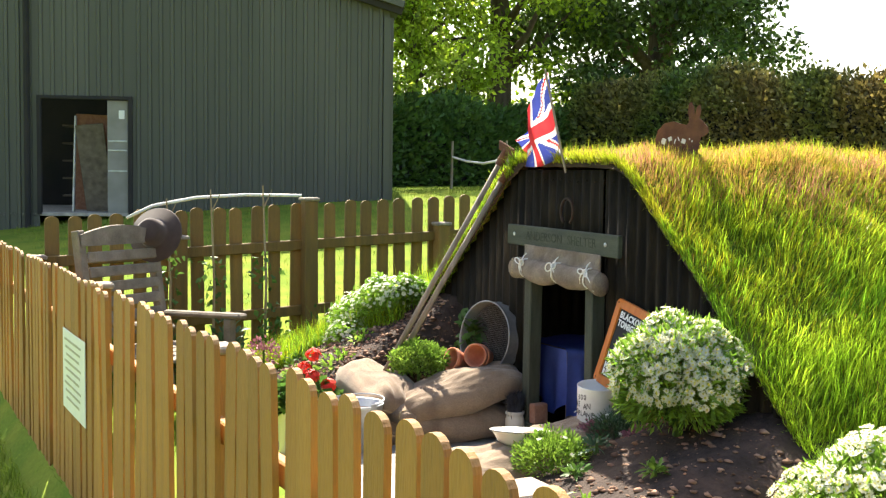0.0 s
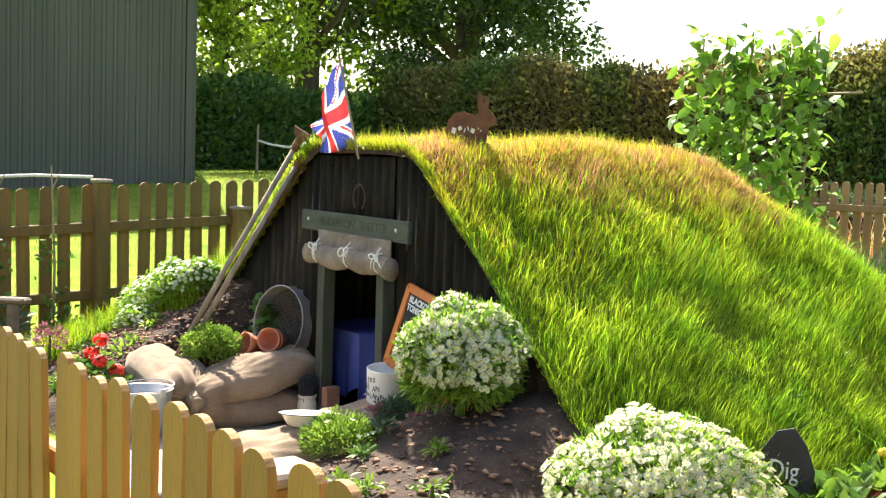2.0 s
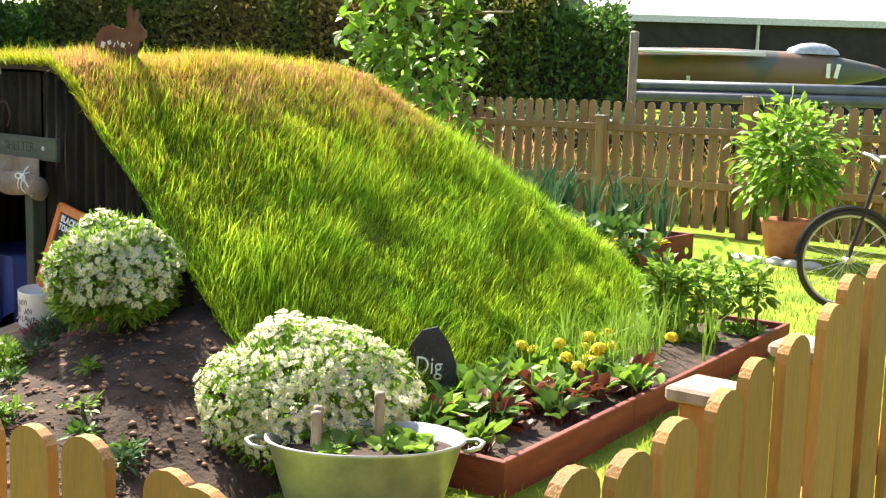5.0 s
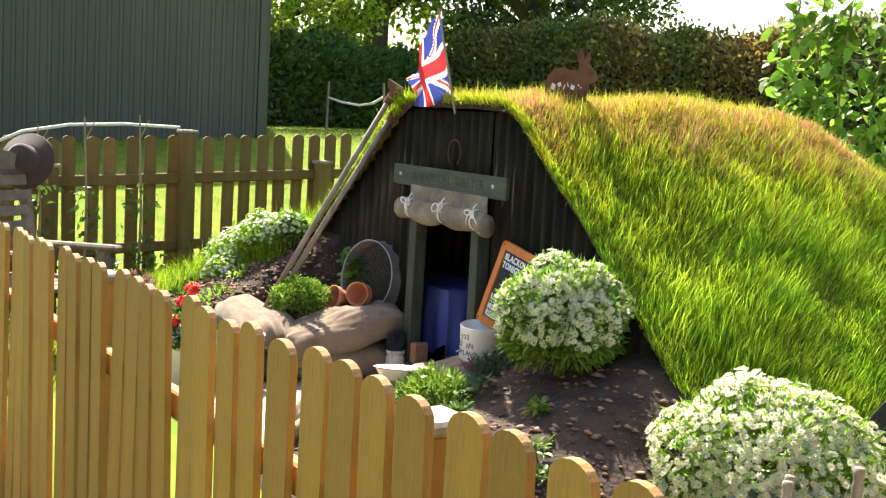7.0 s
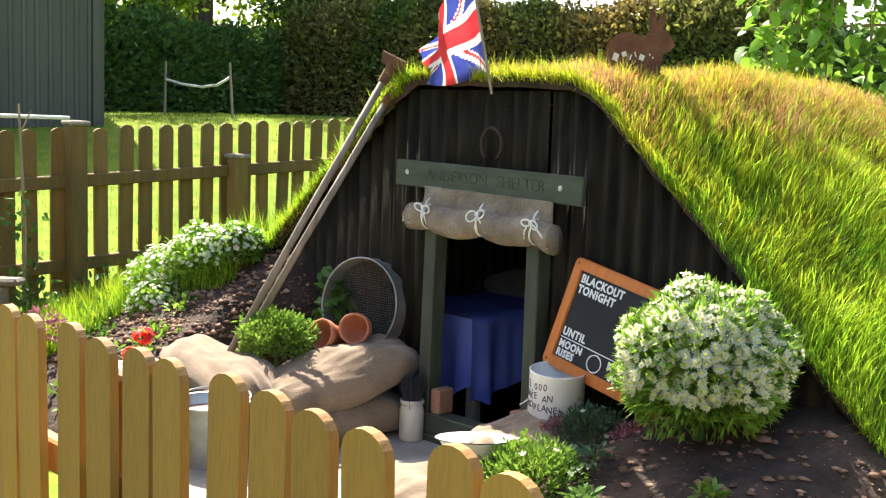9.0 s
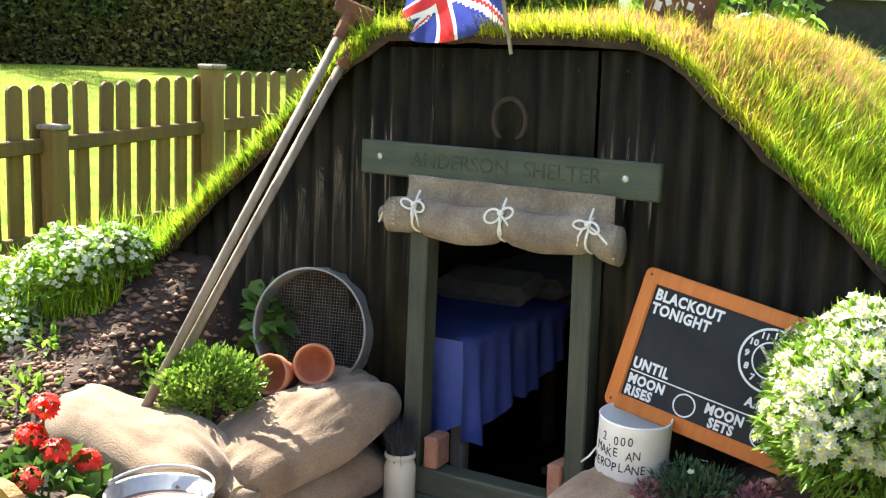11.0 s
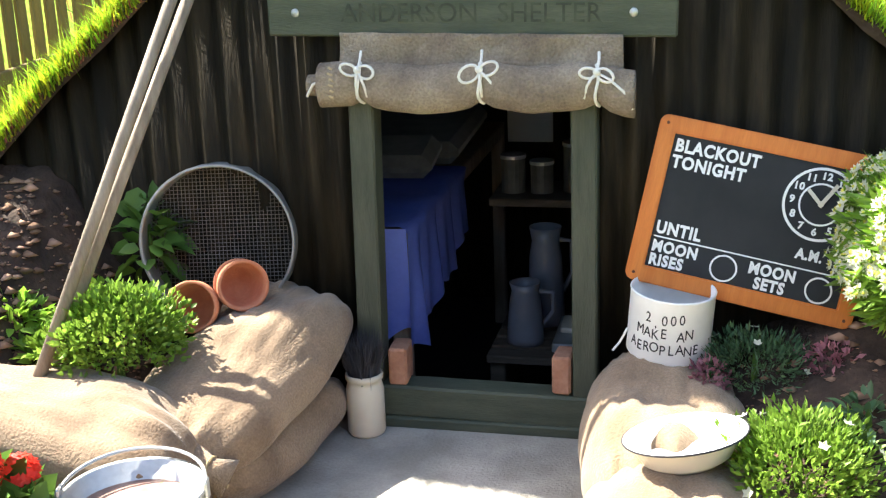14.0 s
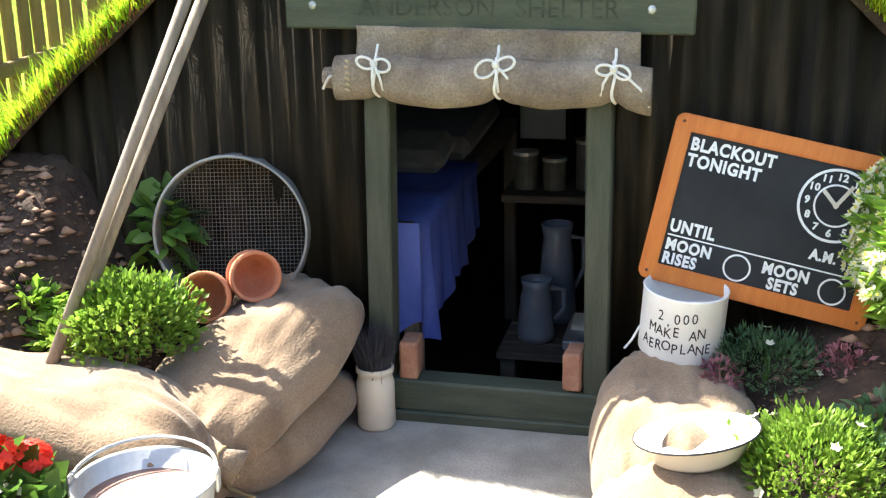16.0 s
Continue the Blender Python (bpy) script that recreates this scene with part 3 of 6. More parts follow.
def bank_right(x, y):
    """Earth heaped against the wall beside the door."""
    d = WALL_Y - y
    top_ = 0.12 + 0.24 * smooth(0.45, 1.0, x) + 0.07 * smooth(0.95, 1.5, x)
    top_ -= 0.46 * smooth(1.5, 2.3, x)
    fall = max(0.0, 1 - max(d, 0) / 1.55) ** 1.15
    z = -0.09 + (top_ + 0.09) * fall + 0.04 * smooth(0.45, 0.75, x) * smooth(1.7, 1.2, d)
    z -= 0.14 * max(smooth(2.15, 2.5, x), smooth(1.75, 1.5, y))
    return z + 0.012 * wavy(x, y, 5.0, 2.0) + 0.010 * wavy(x, y, 14.0, 4.0)


def bank_left(x, y):
    d = WALL_Y - y
    top_ = 0.66 * smooth(-0.76, -1.24, x) - 0.36 * smooth(-1.5, -2.7, x)
    fall = max(0.0, 1 - max(d, 0) / 1.5)
    z = -0.08 + (top_ + 0.10) * fall
    z -= 0.14 * max(smooth(-2.5, -2.85, x), smooth(2.0, 1.75, y))
    return z + 0.02 * wavy(x, y, 5.0, 9.0) + 0.014 * wavy(x, y, 14.0, 6.0)


for f, x0, x1, y0, y1 in ((bank_right, 0.40, 2.6, 1.45, 4.3), (bank_left, -2.9, -0.42, 1.7, 3.28)):
    v, fc = sheet(lambda a, b: (x0 + (x1 - x0) * a, y0 + (y1 - y0) * b, f(x0 + (x1 - x0) * a, min(y0 + (y1 - y0) * b, WALL_Y))), 60, 50)
    tagged(raw("soil_bank", v, fc, M_SOIL, smooth=True), "bare brown earth bank heaped against the wall", "soil", kind="structure")



def bank_grass(seed, count, height, material, label):
    """Grass spilling from the mound's flank on to the bank."""
    r = rng(seed)
    p = []
    while len(p) < count:
        x, y = r.uniform(-2.9, -1.35), r.uniform(2.2, 3.25)
        edge = -1.40 - 0.45 * smooth(2.9, 2.5, y) + 0.06 * wavy(x, y, 6.0)
        if x < edge:
            p.append((x, y, max(bank_left(x, y), mound_z(x, y) if y > mound_front(x) else -1.0) - 0.01))
    lean = r.normal(size=(count, 3)) * 0.3
    v, f = blade_arrays(np.array(p), np.tile([0.0, 0.0, 1.0], (count, 1)), height * r.uniform(0.5, 1.3, count), 0.0045, lean, r)
    return tagged(raw("bank_grass", v, f, material), label, "grass", kind="stuff")


bank_grass(41, 14000, 0.13, M_BLADE, "long bright grass on the flank of the bank")
bank_grass(42, 4000, 0.14, M_BLADE_YEL, "long yellow-green grass on the flank of the bank")
cap = thing("capped_post", pose(4.31, 2.06, -0.1), "square timber post with a pale flat cap inside the fence", "post")
part("post", box((0.095, 0.095, 0.94), (0, 0, 0.47), bevel=0.006), M_PICKET, cap)
part("cap", box((0.135, 0.135, 0.03), (0, 0, 0.955), bevel=0.006), M_HANDLE, cap, "pale weathered timber cap")

# ---- barn ----
BARN_YAW, DOOR_A, DOOR_Z, DOOR_H = 250.0, 3.88, 5.2, 1.72
barn = thing("barn", pose(-11.35, 7.4, 0.74, 0, 0, BARN_YAW), "tall barn clad in grey-green ribbed metal with an open doorway", "barn")
EAVE = lambda x: 3.15 + 0.30 * min(x, 7.5)


def ribs(x0, x1, z0, z1):
    bm = bmesh.new()
    p, out, xs, x = 0.165, 0.022, [], x0
    while x < x1:
        xs += [(x + dx, dy) for dx, dy in ((0, 0), (0.095, 0), (0.108, out), (0.152, out)) if x + dx < x1]
        x += p
    xs.append((x1, 0))
    cols = [[bm.verts.new((a, b, z)) for z in (z0, z1(a))] for a, b in xs]
    for a, b in zip(cols, cols[1:]):
        bm.faces.new((a[0], b[0], b[1], a[1]))
    return bm


part("cladding", ribs(0, DOOR_A, -0.3, EAVE), M_SHED, barn)
part("cladding", ribs(DOOR_A, DOOR_Z, DOOR_H, EAVE), M_SHED, barn)
part("cladding", ribs(DOOR_Z, 9.0, -0.3, EAVE), M_SHED, barn)
part("end_wall", box((0.06, 12, 3.3), (-0.03, -6.0, 1.4)), M_SHED, barn)
part("roof", box((9.8, 12.4, 0.10), (4.5, -5.95, 3.15 + 0.3 * 4.5 + 0.13), (0, -16.7, 0)), M_SHED, barn)
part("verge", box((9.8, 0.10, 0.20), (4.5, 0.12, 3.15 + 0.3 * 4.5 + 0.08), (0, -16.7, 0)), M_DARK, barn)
part("corner_trim", box((0.10, 0.05, 3.3), (0.04, 0.02, 1.4)), M_SHED, barn)
part("downpipe", rod((5.36, 0.06, -0.2), (5.36, 0.06, 4.4), 0.045), M_DARK, barn)
# Near-black wall: the shade behind the doorway is put into its colour.
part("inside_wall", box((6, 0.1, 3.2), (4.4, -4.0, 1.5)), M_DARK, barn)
part("inside_floor", box((6, 4, 0.05), (4.4, -2.0, 0.0)), M_CONC, barn)
for x in (DOOR_A, DOOR_Z):
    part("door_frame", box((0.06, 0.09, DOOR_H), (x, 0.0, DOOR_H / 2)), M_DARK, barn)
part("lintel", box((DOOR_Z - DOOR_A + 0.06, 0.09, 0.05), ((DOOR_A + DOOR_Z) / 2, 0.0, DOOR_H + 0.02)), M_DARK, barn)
leaf_ = part("door_leaf", box((0.30, 0.04, DOOR_H - 0.03), (DOOR_A + 0.19, -0.04, DOOR_H / 2)), M_CLAD_PALE, barn, "pale grey sheet door slid part way open")
for z in (0.38, 0.56, 0.64):
    part("door_strip", box((0.28, 0.012, 0.025), (DOOR_A + 0.19, -0.012, z * DOOR_H)), M_GALV, leaf_)
part("notice", box((0.085, 0.008, 0.13), (DOOR_A + 0.13, -0.014, 0.87 * DOOR_H)), M_WHITE, leaf_)
part("leaning_board", box((0.42, 0.03, 1.35), (DOOR_A + 0.62, -0.6, 0.70), (-8, 6, 0)), M_CHAIR, barn)
part("leaning_board", box((0.60, 0.03, 1.5), (DOOR_A + 0.66, -0.9, 0.78), (-6, -2, 0)), M_BRICK, barn)
part("pole", rod((DOOR_A + 0.95, -0.6, 0.0), (DOOR_A + 0.92, -0.7, 1.5), 0.02), M_GALV, barn)
for k in range(5):
    part("shelf", box((0.5, 0.5, 0.03), (DOOR_Z - 0.32, -1.6, 0.25 + 0.28 * k)), M_CHAIR, barn)


def tree(name, at, height, spread, seed, leaves, material, label, leaf=0.22, low=0.3):
    r = rng(seed)
    root = thing(name, pose(*at), label, "tree")
    bm = bmesh.new()
    tube([(0, 0, -0.3), (0.05, 0.05, height * 0.3), (0.15, -0.1, height * 0.6), (0.1, 0.1, height * 0.92)], [height * 0.035, height * 0.028, height * 0.016, 0.03], 9, bm)
    hubs = []
    for k in range(16):
        a = r.uniform(0, math.tau)
        z0 = height * r.uniform(0.22, 0.75)
        q = spread * r.uniform(0.45, 0.95) * math.sin(math.pi * min(1, max(0.12, (z0 / height - 0.05))) ** 0.8)
        p2 = (q * math.cos(a), q * math.sin(a), z0 + height * r.uniform(0.08, 0.22))
        tube([(0.05, 0, z0), (q * 0.5 * math.cos(a), q * 0.5 * math.sin(a), z0 + height * 0.07), p2], [height * 0.012, height * 0.008, 0.02], 6, bm)
        hubs.append(p2)
    part("trunk", bm, M_BARK, root, smooth=True)
    hubs += [(r.normal() * spread * 0.42, r.normal() * spread * 0.42, height * r.uniform(low, 0.98)) for _ in range(34)]
    hubs = np.array(hubs)
    pick = r.integers(0, len(hubs), leaves)
    off = sphere_points(leaves, r) * (r.uniform(0, 1, leaves) ** 0.45)[:, None] * np.array([0.26, 0.26, 0.17]) * spread
    at_ = hubs[pick] + off
    way = off / spread * 2 + r.normal(size=(leaves, 3)) * 0.6 + np.array([0, 0, -0.25])
    v, f = leaf_arrays(at_, way, leaf * r.uniform(0.6, 1.3, leaves), leaf * 0.6 * r.uniform(0.7, 1.2, leaves), r)
    raw("crown", v, f, material, root)
    return root


def hedge(name, p0, p1, height, depth, seed, leaves, material, label, leaf=0.12, base=0.0):
    r = rng(seed)
    a, b = Vector(p0), Vector(p1)
    L = (b - a).length
    d = (b - a).normalized()
    nrm = Vector((-d.y, d.x, 0))
    root = thing(name, pose(a.x, a.y, base), label, "hedge")
    s = r.uniform(0, L, leaves)
    ph = r.uniform(0, math.pi, leaves)
    prof = np.array([1 + 0.10 * wavy(q, 0.0, 0.5, seed) + 0.08 * wavy(q, 3.0, 1.6, seed) for q in s])
    rad = r.uniform(0.75, 1.02, leaves) ** 0.5 * (1 + r.normal(size=leaves) * 0.04)
    off = np.cos(ph) * depth / 2 * rad * prof
    z = np.where(np.sin(ph) > 0.7, (0.55 + 0.45 * np.sin(ph) ** 2) * height * prof * rad, np.sin(ph) / 0.7 * 0.78 * height * prof * rad)
    at_ = np.stack([d.x * s + nrm.x * off, d.y * s + nrm.y * off, z], 1)
    way = np.stack([nrm.x * np.cos(ph), nrm.y * np.cos(ph), np.sin(ph) * 0.7], 1) + r.normal(size=(leaves, 3)) * 0.6
    v, f = leaf_arrays(at_, way, leaf * r.uniform(0.6, 1.3, leaves), leaf * 0.6 * r.uniform(0.7, 1.2, leaves), r)
    raw("foliage", v, f, material, root)
    # Near-black box within the leaves: the hedge's inner shade put into colour.
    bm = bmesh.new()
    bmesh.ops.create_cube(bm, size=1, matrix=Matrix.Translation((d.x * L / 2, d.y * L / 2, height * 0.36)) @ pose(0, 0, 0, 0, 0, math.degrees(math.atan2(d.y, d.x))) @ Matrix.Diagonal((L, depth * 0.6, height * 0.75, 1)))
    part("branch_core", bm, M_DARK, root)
    return root
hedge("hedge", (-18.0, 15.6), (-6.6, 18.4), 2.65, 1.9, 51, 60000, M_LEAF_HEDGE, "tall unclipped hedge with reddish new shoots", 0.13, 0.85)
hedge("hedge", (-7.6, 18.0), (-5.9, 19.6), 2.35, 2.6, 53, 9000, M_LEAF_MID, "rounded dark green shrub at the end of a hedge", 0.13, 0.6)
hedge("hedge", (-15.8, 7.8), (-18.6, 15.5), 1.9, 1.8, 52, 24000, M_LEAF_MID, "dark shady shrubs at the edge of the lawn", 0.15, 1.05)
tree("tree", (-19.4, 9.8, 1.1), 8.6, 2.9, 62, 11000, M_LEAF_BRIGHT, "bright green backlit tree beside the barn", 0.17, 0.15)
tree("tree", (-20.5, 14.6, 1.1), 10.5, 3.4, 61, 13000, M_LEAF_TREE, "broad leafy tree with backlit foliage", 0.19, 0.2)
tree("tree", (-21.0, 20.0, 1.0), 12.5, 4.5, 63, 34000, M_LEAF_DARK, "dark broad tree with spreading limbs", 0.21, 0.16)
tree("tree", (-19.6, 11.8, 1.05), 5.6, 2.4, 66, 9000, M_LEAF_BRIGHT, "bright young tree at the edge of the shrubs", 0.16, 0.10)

# roped-off patch on the lawn
for k, (x, y, lean) in enumerate(((-13.25, 9.5, 2), (-11.9, 9.9, -8))):
    p = thing("rope_post", pose(x, y, ground_z(x, y)), "thin wooden stake holding a rope on the lawn", "stake", "rope stakes")
    part("stake", rod((0, 0, -0.2), (math.sin(radians(lean)) * 0.85, 0, 0.85), 0.025, 0.02), M_HANDLE, p)
rope = thing("rope", pose(0, 0, 0), "sagging white rope tied between stakes", "rope")
part("cord", tube([(-13.2, 9.5, 1.86 - 0.15), (-12.9, 9.6, 1.64), (-12.5, 9.72, 1.60), (-12.2, 9.8, 1.64), (-12.0, 9.9, 1.76)], 0.022, 6), M_ROPE, rope)

# distant shed
shed = thing("shed", pose(-29.0, 49.8, 0.5, 0, 0, 36), "long low dark shed with a pale sheet roof", "shed")
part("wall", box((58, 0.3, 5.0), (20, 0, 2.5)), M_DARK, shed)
part("roof", box((60, 14, 0.25), (20, 6.5, 6.3), (12, 0, 0)), M_ROOFPALE, shed)
part("gutter", box((60, 0.3, 0.35), (20, -0.4, 4.85)), M_GALV, shed)
for x in (3, 12, 24, 36):
    part("downpipe", rod((x, -0.3, 0), (x, -0.3, 4.8), 0.09), M_GALV, shed)

# old jet aircraft
jet = thing("aircraft", pose(-19.3, 39.0, 0.85, 0, 0, 39), "retired camouflage-painted jet aircraft parked on grass", "aircraft")
bm = lathe([(0.0, 0), (0.28, 0.8), (0.55, 2.2), (0.72, 4.0), (0.78, 7.0), (0.72, 10.0), (0.6, 12.5), (0.55, 13.4), (0.0, 13.5)], 20)
bm.transform(Matrix.Translation((13.0, 0, 1.75)) @ Matrix.Rotation(radians(-90), 4, "Y"))
part("fuselage", bm, M_CAMO, jet, smooth=True)
for sy in (1, -1):
    bm = bmesh.new()
    v = [bm.verts.new(q) for q in ((7.6, sy * 0.6, 2.25), (3.4, sy * 4.2, 2.15), (1.8, sy * 4.2, 2.15), (2.2, sy * 0.6, 2.25), (7.6, sy * 0.6, 2.40), (3.4, sy * 4.2, 2.22), (1.8, sy * 4.2, 2.22), (2.2, sy * 0.6, 2.40))]
    for q in ((0, 1, 2, 3), (4, 5, 6, 7), (0, 1, 5, 4), (1, 2, 6, 5), (2, 3, 7, 6), (3, 0, 4, 7)):
        bm.faces.new([v[i] for i in q])
    bmesh.ops.recalc_face_normals(bm, faces=bm.faces)
    part("wing", bm, M_ROOFPALE, jet)
bm = lathe([(0.0, 0.45), (0.2, 0.4), (0.4, 0.2), (0.45, 0)], 14, sx=2.4)
bm.transform(Matrix.Translation((9.6, 0, 2.4)))
part("canopy", bm, M_GALV, jet, smooth=True)
bm = bmesh.new()
v = [bm.verts.new(q) for q in ((-0.4, -0.05, 2.3), (2.6, -0.05, 2.3), (0.4, -0.05, 4.3), (-0.9, -0.05, 4.3), (-0.4, 0.05, 2.3), (2.6, 0.05, 2.3), (0.4, 0.05, 4.3), (-0.9, 0.05, 4.3))]
for q in ((0, 1, 2, 3), (4, 5, 6, 7), (0, 1, 5, 4), (1, 2, 6, 5), (2, 3, 7, 6), (3, 0, 4, 7)):
    bm.faces.new([v[i] for i in q])
bmesh.ops.recalc_face_normals(bm, faces=bm.faces)
part("tail_fin", bm, M_CAMO, jet)
for x, y in ((10.5, 0), (4.5, 1.2), (4.5, -1.2)):
    part("wheel", rod((x, y - 0.12, 0.3), (x, y + 0.12, 0.3), 0.3, n=16), M_BLACK, jet)
    part("leg", rod((x, y, 0.3), (x, y, 1.4), 0.07), M_GALV, jet)
for k in range(2):
    part("marking", box((0.16, 0.02, 0.55), (10.0 + 0.35 * k, -0.80, 1.75), (0, 12 * k, 0)), M_WHITE, jet)

# long pipes laid on trestles before the aircraft
for k, (off, z) in enumerate(((0.0, 1.45), (0.30, 1.45), (0.15, 1.72))):
    p = thing("pipe", pose(-8.4 - 0.424 * off, 29.0 + 0.905 * off, 0.0, 0, 0, 25), "long blue-grey pipe stacked on trestles", "pipe", "stacked pipes")
    part("pipe", rod((-3.4, 0, z), (7.5, 0, z), 0.15, n=16), M_PIPE, p, smooth=True)
for x in (-2.4, 2.0, 6.3):
    p = thing("trestle", pose(-8.4 + 0.905 * x, 29.0 + 0.424 * x, 0.55, 0, 0, 25), "grey timber trestle carrying long pipes", "trestle", "trestles under the pipes")
    part("crosspiece", box((0.12, 0.9, 0.10), (0, 0.1, 0.70)), M_HANDLE, p)
    for y in (-0.3, 0.5):
        part("leg", box((0.10, 0.10, 0.85), (0, y, 0.25)), M_HANDLE, p)

# tall old post and rough growth behind the back fence
post = thing("tall_post", pose(-1.75, 12.6, 0.0), "tall weathered wooden post behind the fence", "post")
part("post", box((0.095, 0.095, 2.4), (0, 0, 1.0), bevel=0.02), M_HANDLE, post)


def weeds(name, x0, x1, y0, y1, z, height, count, seed, material, label, width=0.012, kind="stuff"):
    r = rng(seed)
    n = count
    root_ = np.stack([r.uniform(x0, x1, n), r.uniform(y0, y1, n), np.full(n, z)], 1)
    lean = r.normal(size=(n, 3)) * 0.3
    lean[:, 2] = 0
    v, f = blade_arrays(root_, np.tile([0.0, 0, 1.0], (n, 1)), height * r.uniform(0.4, 1.25, n), width, lean, r)
    return tagged(raw(name, v, f, material), label, "weeds", kind=kind)


weeds("rough_grass", -6, 6, 11.6, 17, 0.05, 0.95, 9000, 71, M_BLADE_DRY, "rough seeding grass and weeds beyond the fence", 0.02)
weeds("rough_weeds", -6, 6, 11.6, 14, 0.05, 0.75, 5000, 72, M_LEAF_MID, "rank green weeds beyond the fence", 0.035)
hedge("scrub", (-4.2, 13.2), (1.5, 13.6), 1.12, 1.0, 54, 5000, M_LEAF_BLUE, "low tangled green scrub behind the fence", 0.09, 0.1)

# ---- doorway ----
def words(name, text, size, m, material, parent, bold=0.0, align="LEFT", depth=0.0008, squash=1.0):
    """Raised or painted lettering as a mesh; m places it, the text in its x-y plane."""
    cu = bpy.data.curves.new(name, "FONT")
    cu.body, cu.size, cu.align_x, cu.align_y, cu.extrude, cu.offset = text, size, align, "CENTER", depth, bold
    cu.resolution_u = 3
    cu.space_character = 1.0 + 2.8 * bold / size
    tmp = bpy.data.objects.new(name, cu)
    me = bpy.data.meshes.new_from_object(tmp)
    bpy.data.objects.remove(tmp)
    me.name = name
    me.materials.clear()
    me.materials.append(material)
    ob = new(name, me)
    ob.parent = parent
    ob.matrix_basis = m @ Matrix.Diagonal((squash, 1, 1, 1))
    return ob


frame_ = thing("door_1", pose(0, 3.15, 0), "low doorway framed in dark green painted timber", "doorway", kind="structure")
part("jamb", box((0.066, 0.075, 0.90), (-0.266, 0, 0.49), (0, 1.0, 0), 0.005), M_GREENPOST, frame_)
part("jamb", box((0.064, 0.075, 0.90), (0.303, 0, 0.49), (0, -0.3, 0), 0.005), M_GREENPOST, frame_)
part("sill", box((0.64, 0.085, 0.088), (0.018, -0.005, 0.068), (0, 0.6, 0), 0.006), M_GREENWOOD, frame_)
part("sill_step", box((0.62, 0.10, 0.03), (0.018, -0.01, 0.013), bevel=0.004), M_GREENWOOD, frame_)
for x, tz in ((-0.198, 3), (0.246, -4)):
    b = thing("brick", pose(x, 3.155, 0.113, 0, 0, tz), "worn red brick standing on end on the doorsill", "brick", "bricks on the sill")
    part("block", box((0.050, 0.09, 0.105), (0, 0, 0.052), bevel=0.006), M_BRICK, b)

sign = thing("name_board", pose(0.014, 3.135, 1.092, 0, 0.7, 0), "dark green painted board with faded black capitals above the door", "sign")
part("plank", box((1.012, 0.028, 0.108), (0, 0, 0), bevel=0.005), M_GREENWOOD, sign)
for x in (-0.432, 0.404):
    bm = bmesh.new()
    bmesh.ops.create_uvsphere(bm, u_segments=10, v_segments=6, radius=0.011, matrix=pose(x, -0.014, 0.004) @ Matrix.Diagonal((1, 0.6, 1, 1)))
    part("bolt", bm, M_GALV, sign, "shiny round bolt head", True)
for text, x in (("ANDERSON", -0.140), ("SHELTER", 0.205)):
    words("lettering", text, 0.066, pose(x, -0.0150, 0.002, 90, 0, 0), M_DARKPAINT, sign, align="CENTER", squash=0.98)

shoe = thing("horseshoe", pose(0.02, 3.165, 1.235), "rusty horseshoe nailed to the iron wall", "horseshoe")
part("shoe", tube([(0.055 * math.cos(a), 0, 0.065 * math.sin(a)) for a in np.linspace(radians(-60), radians(240), 18)], 0.008, 6), M_OLDIRON, shoe, smooth=True)

# ---- rolled hessian door curtain ----
roll = thing("rolled_curtain", pose(0, 3.095, 0), "hessian sack curtain rolled up and tied with white cord", "curtain")


def hang(u, v):
    x = -0.305 + 0.70 * u
    z = 1.052 - 0.012 * u - v * (0.082 + 0.008 * math.sin(u * 9))
    return (x, 0.026 - 0.012 * v * v + 0.006 * math.sin(u * 23 + v * 3), z)


v, f = sheet(hang, 50, 8)
flap = raw("flap", v, f, M_BURLAP, roll, smooth=True)
sol = flap.modifiers.new("thick", "SOLIDIFY")
sol.thickness = 0.006
TIES = (-0.245, 0.058, 0.338)


def roll_at(x):
    """Height and radius of the roll along the door: it sags between the cords."""
    sag = 0.0
    for a, b in ((-0.245, 0.058), (0.058, 0.338)):
        if a <= x <= b:
            sag = math.sin((x - a) / (b - a) * math.pi)
    end = smooth(-0.262, -0.36, x) + smooth(0.338, 0.43, x)
    pinch = min(abs(x - t) for t in TIES)
    return 0.930 - 0.016 * sag - 0.028 * smooth(0.30, 0.43, x) - 0.006 * smooth(-0.25, -0.36, x), 0.055 + 0.004 * sag - 0.010 * smooth(0.035, 0.0, pinch) + 0.002 * end


bm = bmesh.new()
rings = []
xs = np.linspace(-0.352, 0.425, 80)
for i, x in enumerate(xs):
    z, rr = roll_at(x)
    ring = []
    for k in range(20):
        a = k * math.tau / 20
        q = rr * (1 + 0.05 * noise.noise(Vector((x * 14, math.cos(a) * 1.5, math.sin(a) * 1.5))) + 0.03 * math.sin(a * 2 + x * 8))
        ring.append(bm.verts.new((x, q * 0.85 * math.cos(a), z + q * math.sin(a))))
    rings.append(ring)
for a, b in zip(rings, rings[1:]):
    for k in range(20):
        bm.faces.new((a[k], a[(k + 1) % 20], b[(k + 1) % 20], b[k]))
bm.faces.new(rings[0][::-1])
bm.faces.new(rings[-1])
part("roll", bm, M_BURLAP, roll, smooth=True)
part("end_stub", rod((-0.385, 0, 0.925), (-0.34, 0, 0.925), 0.026, 0.03), M_BURLAP, roll)
for k in range(6):
    part("stitch", rod((-0.318 + 0.003 * (k % 2), -0.048, 0.905 + 0.014 * k), (-0.306, -0.050, 0.901 + 0.014 * k), 0.003, n=6), M_STRAW, roll)


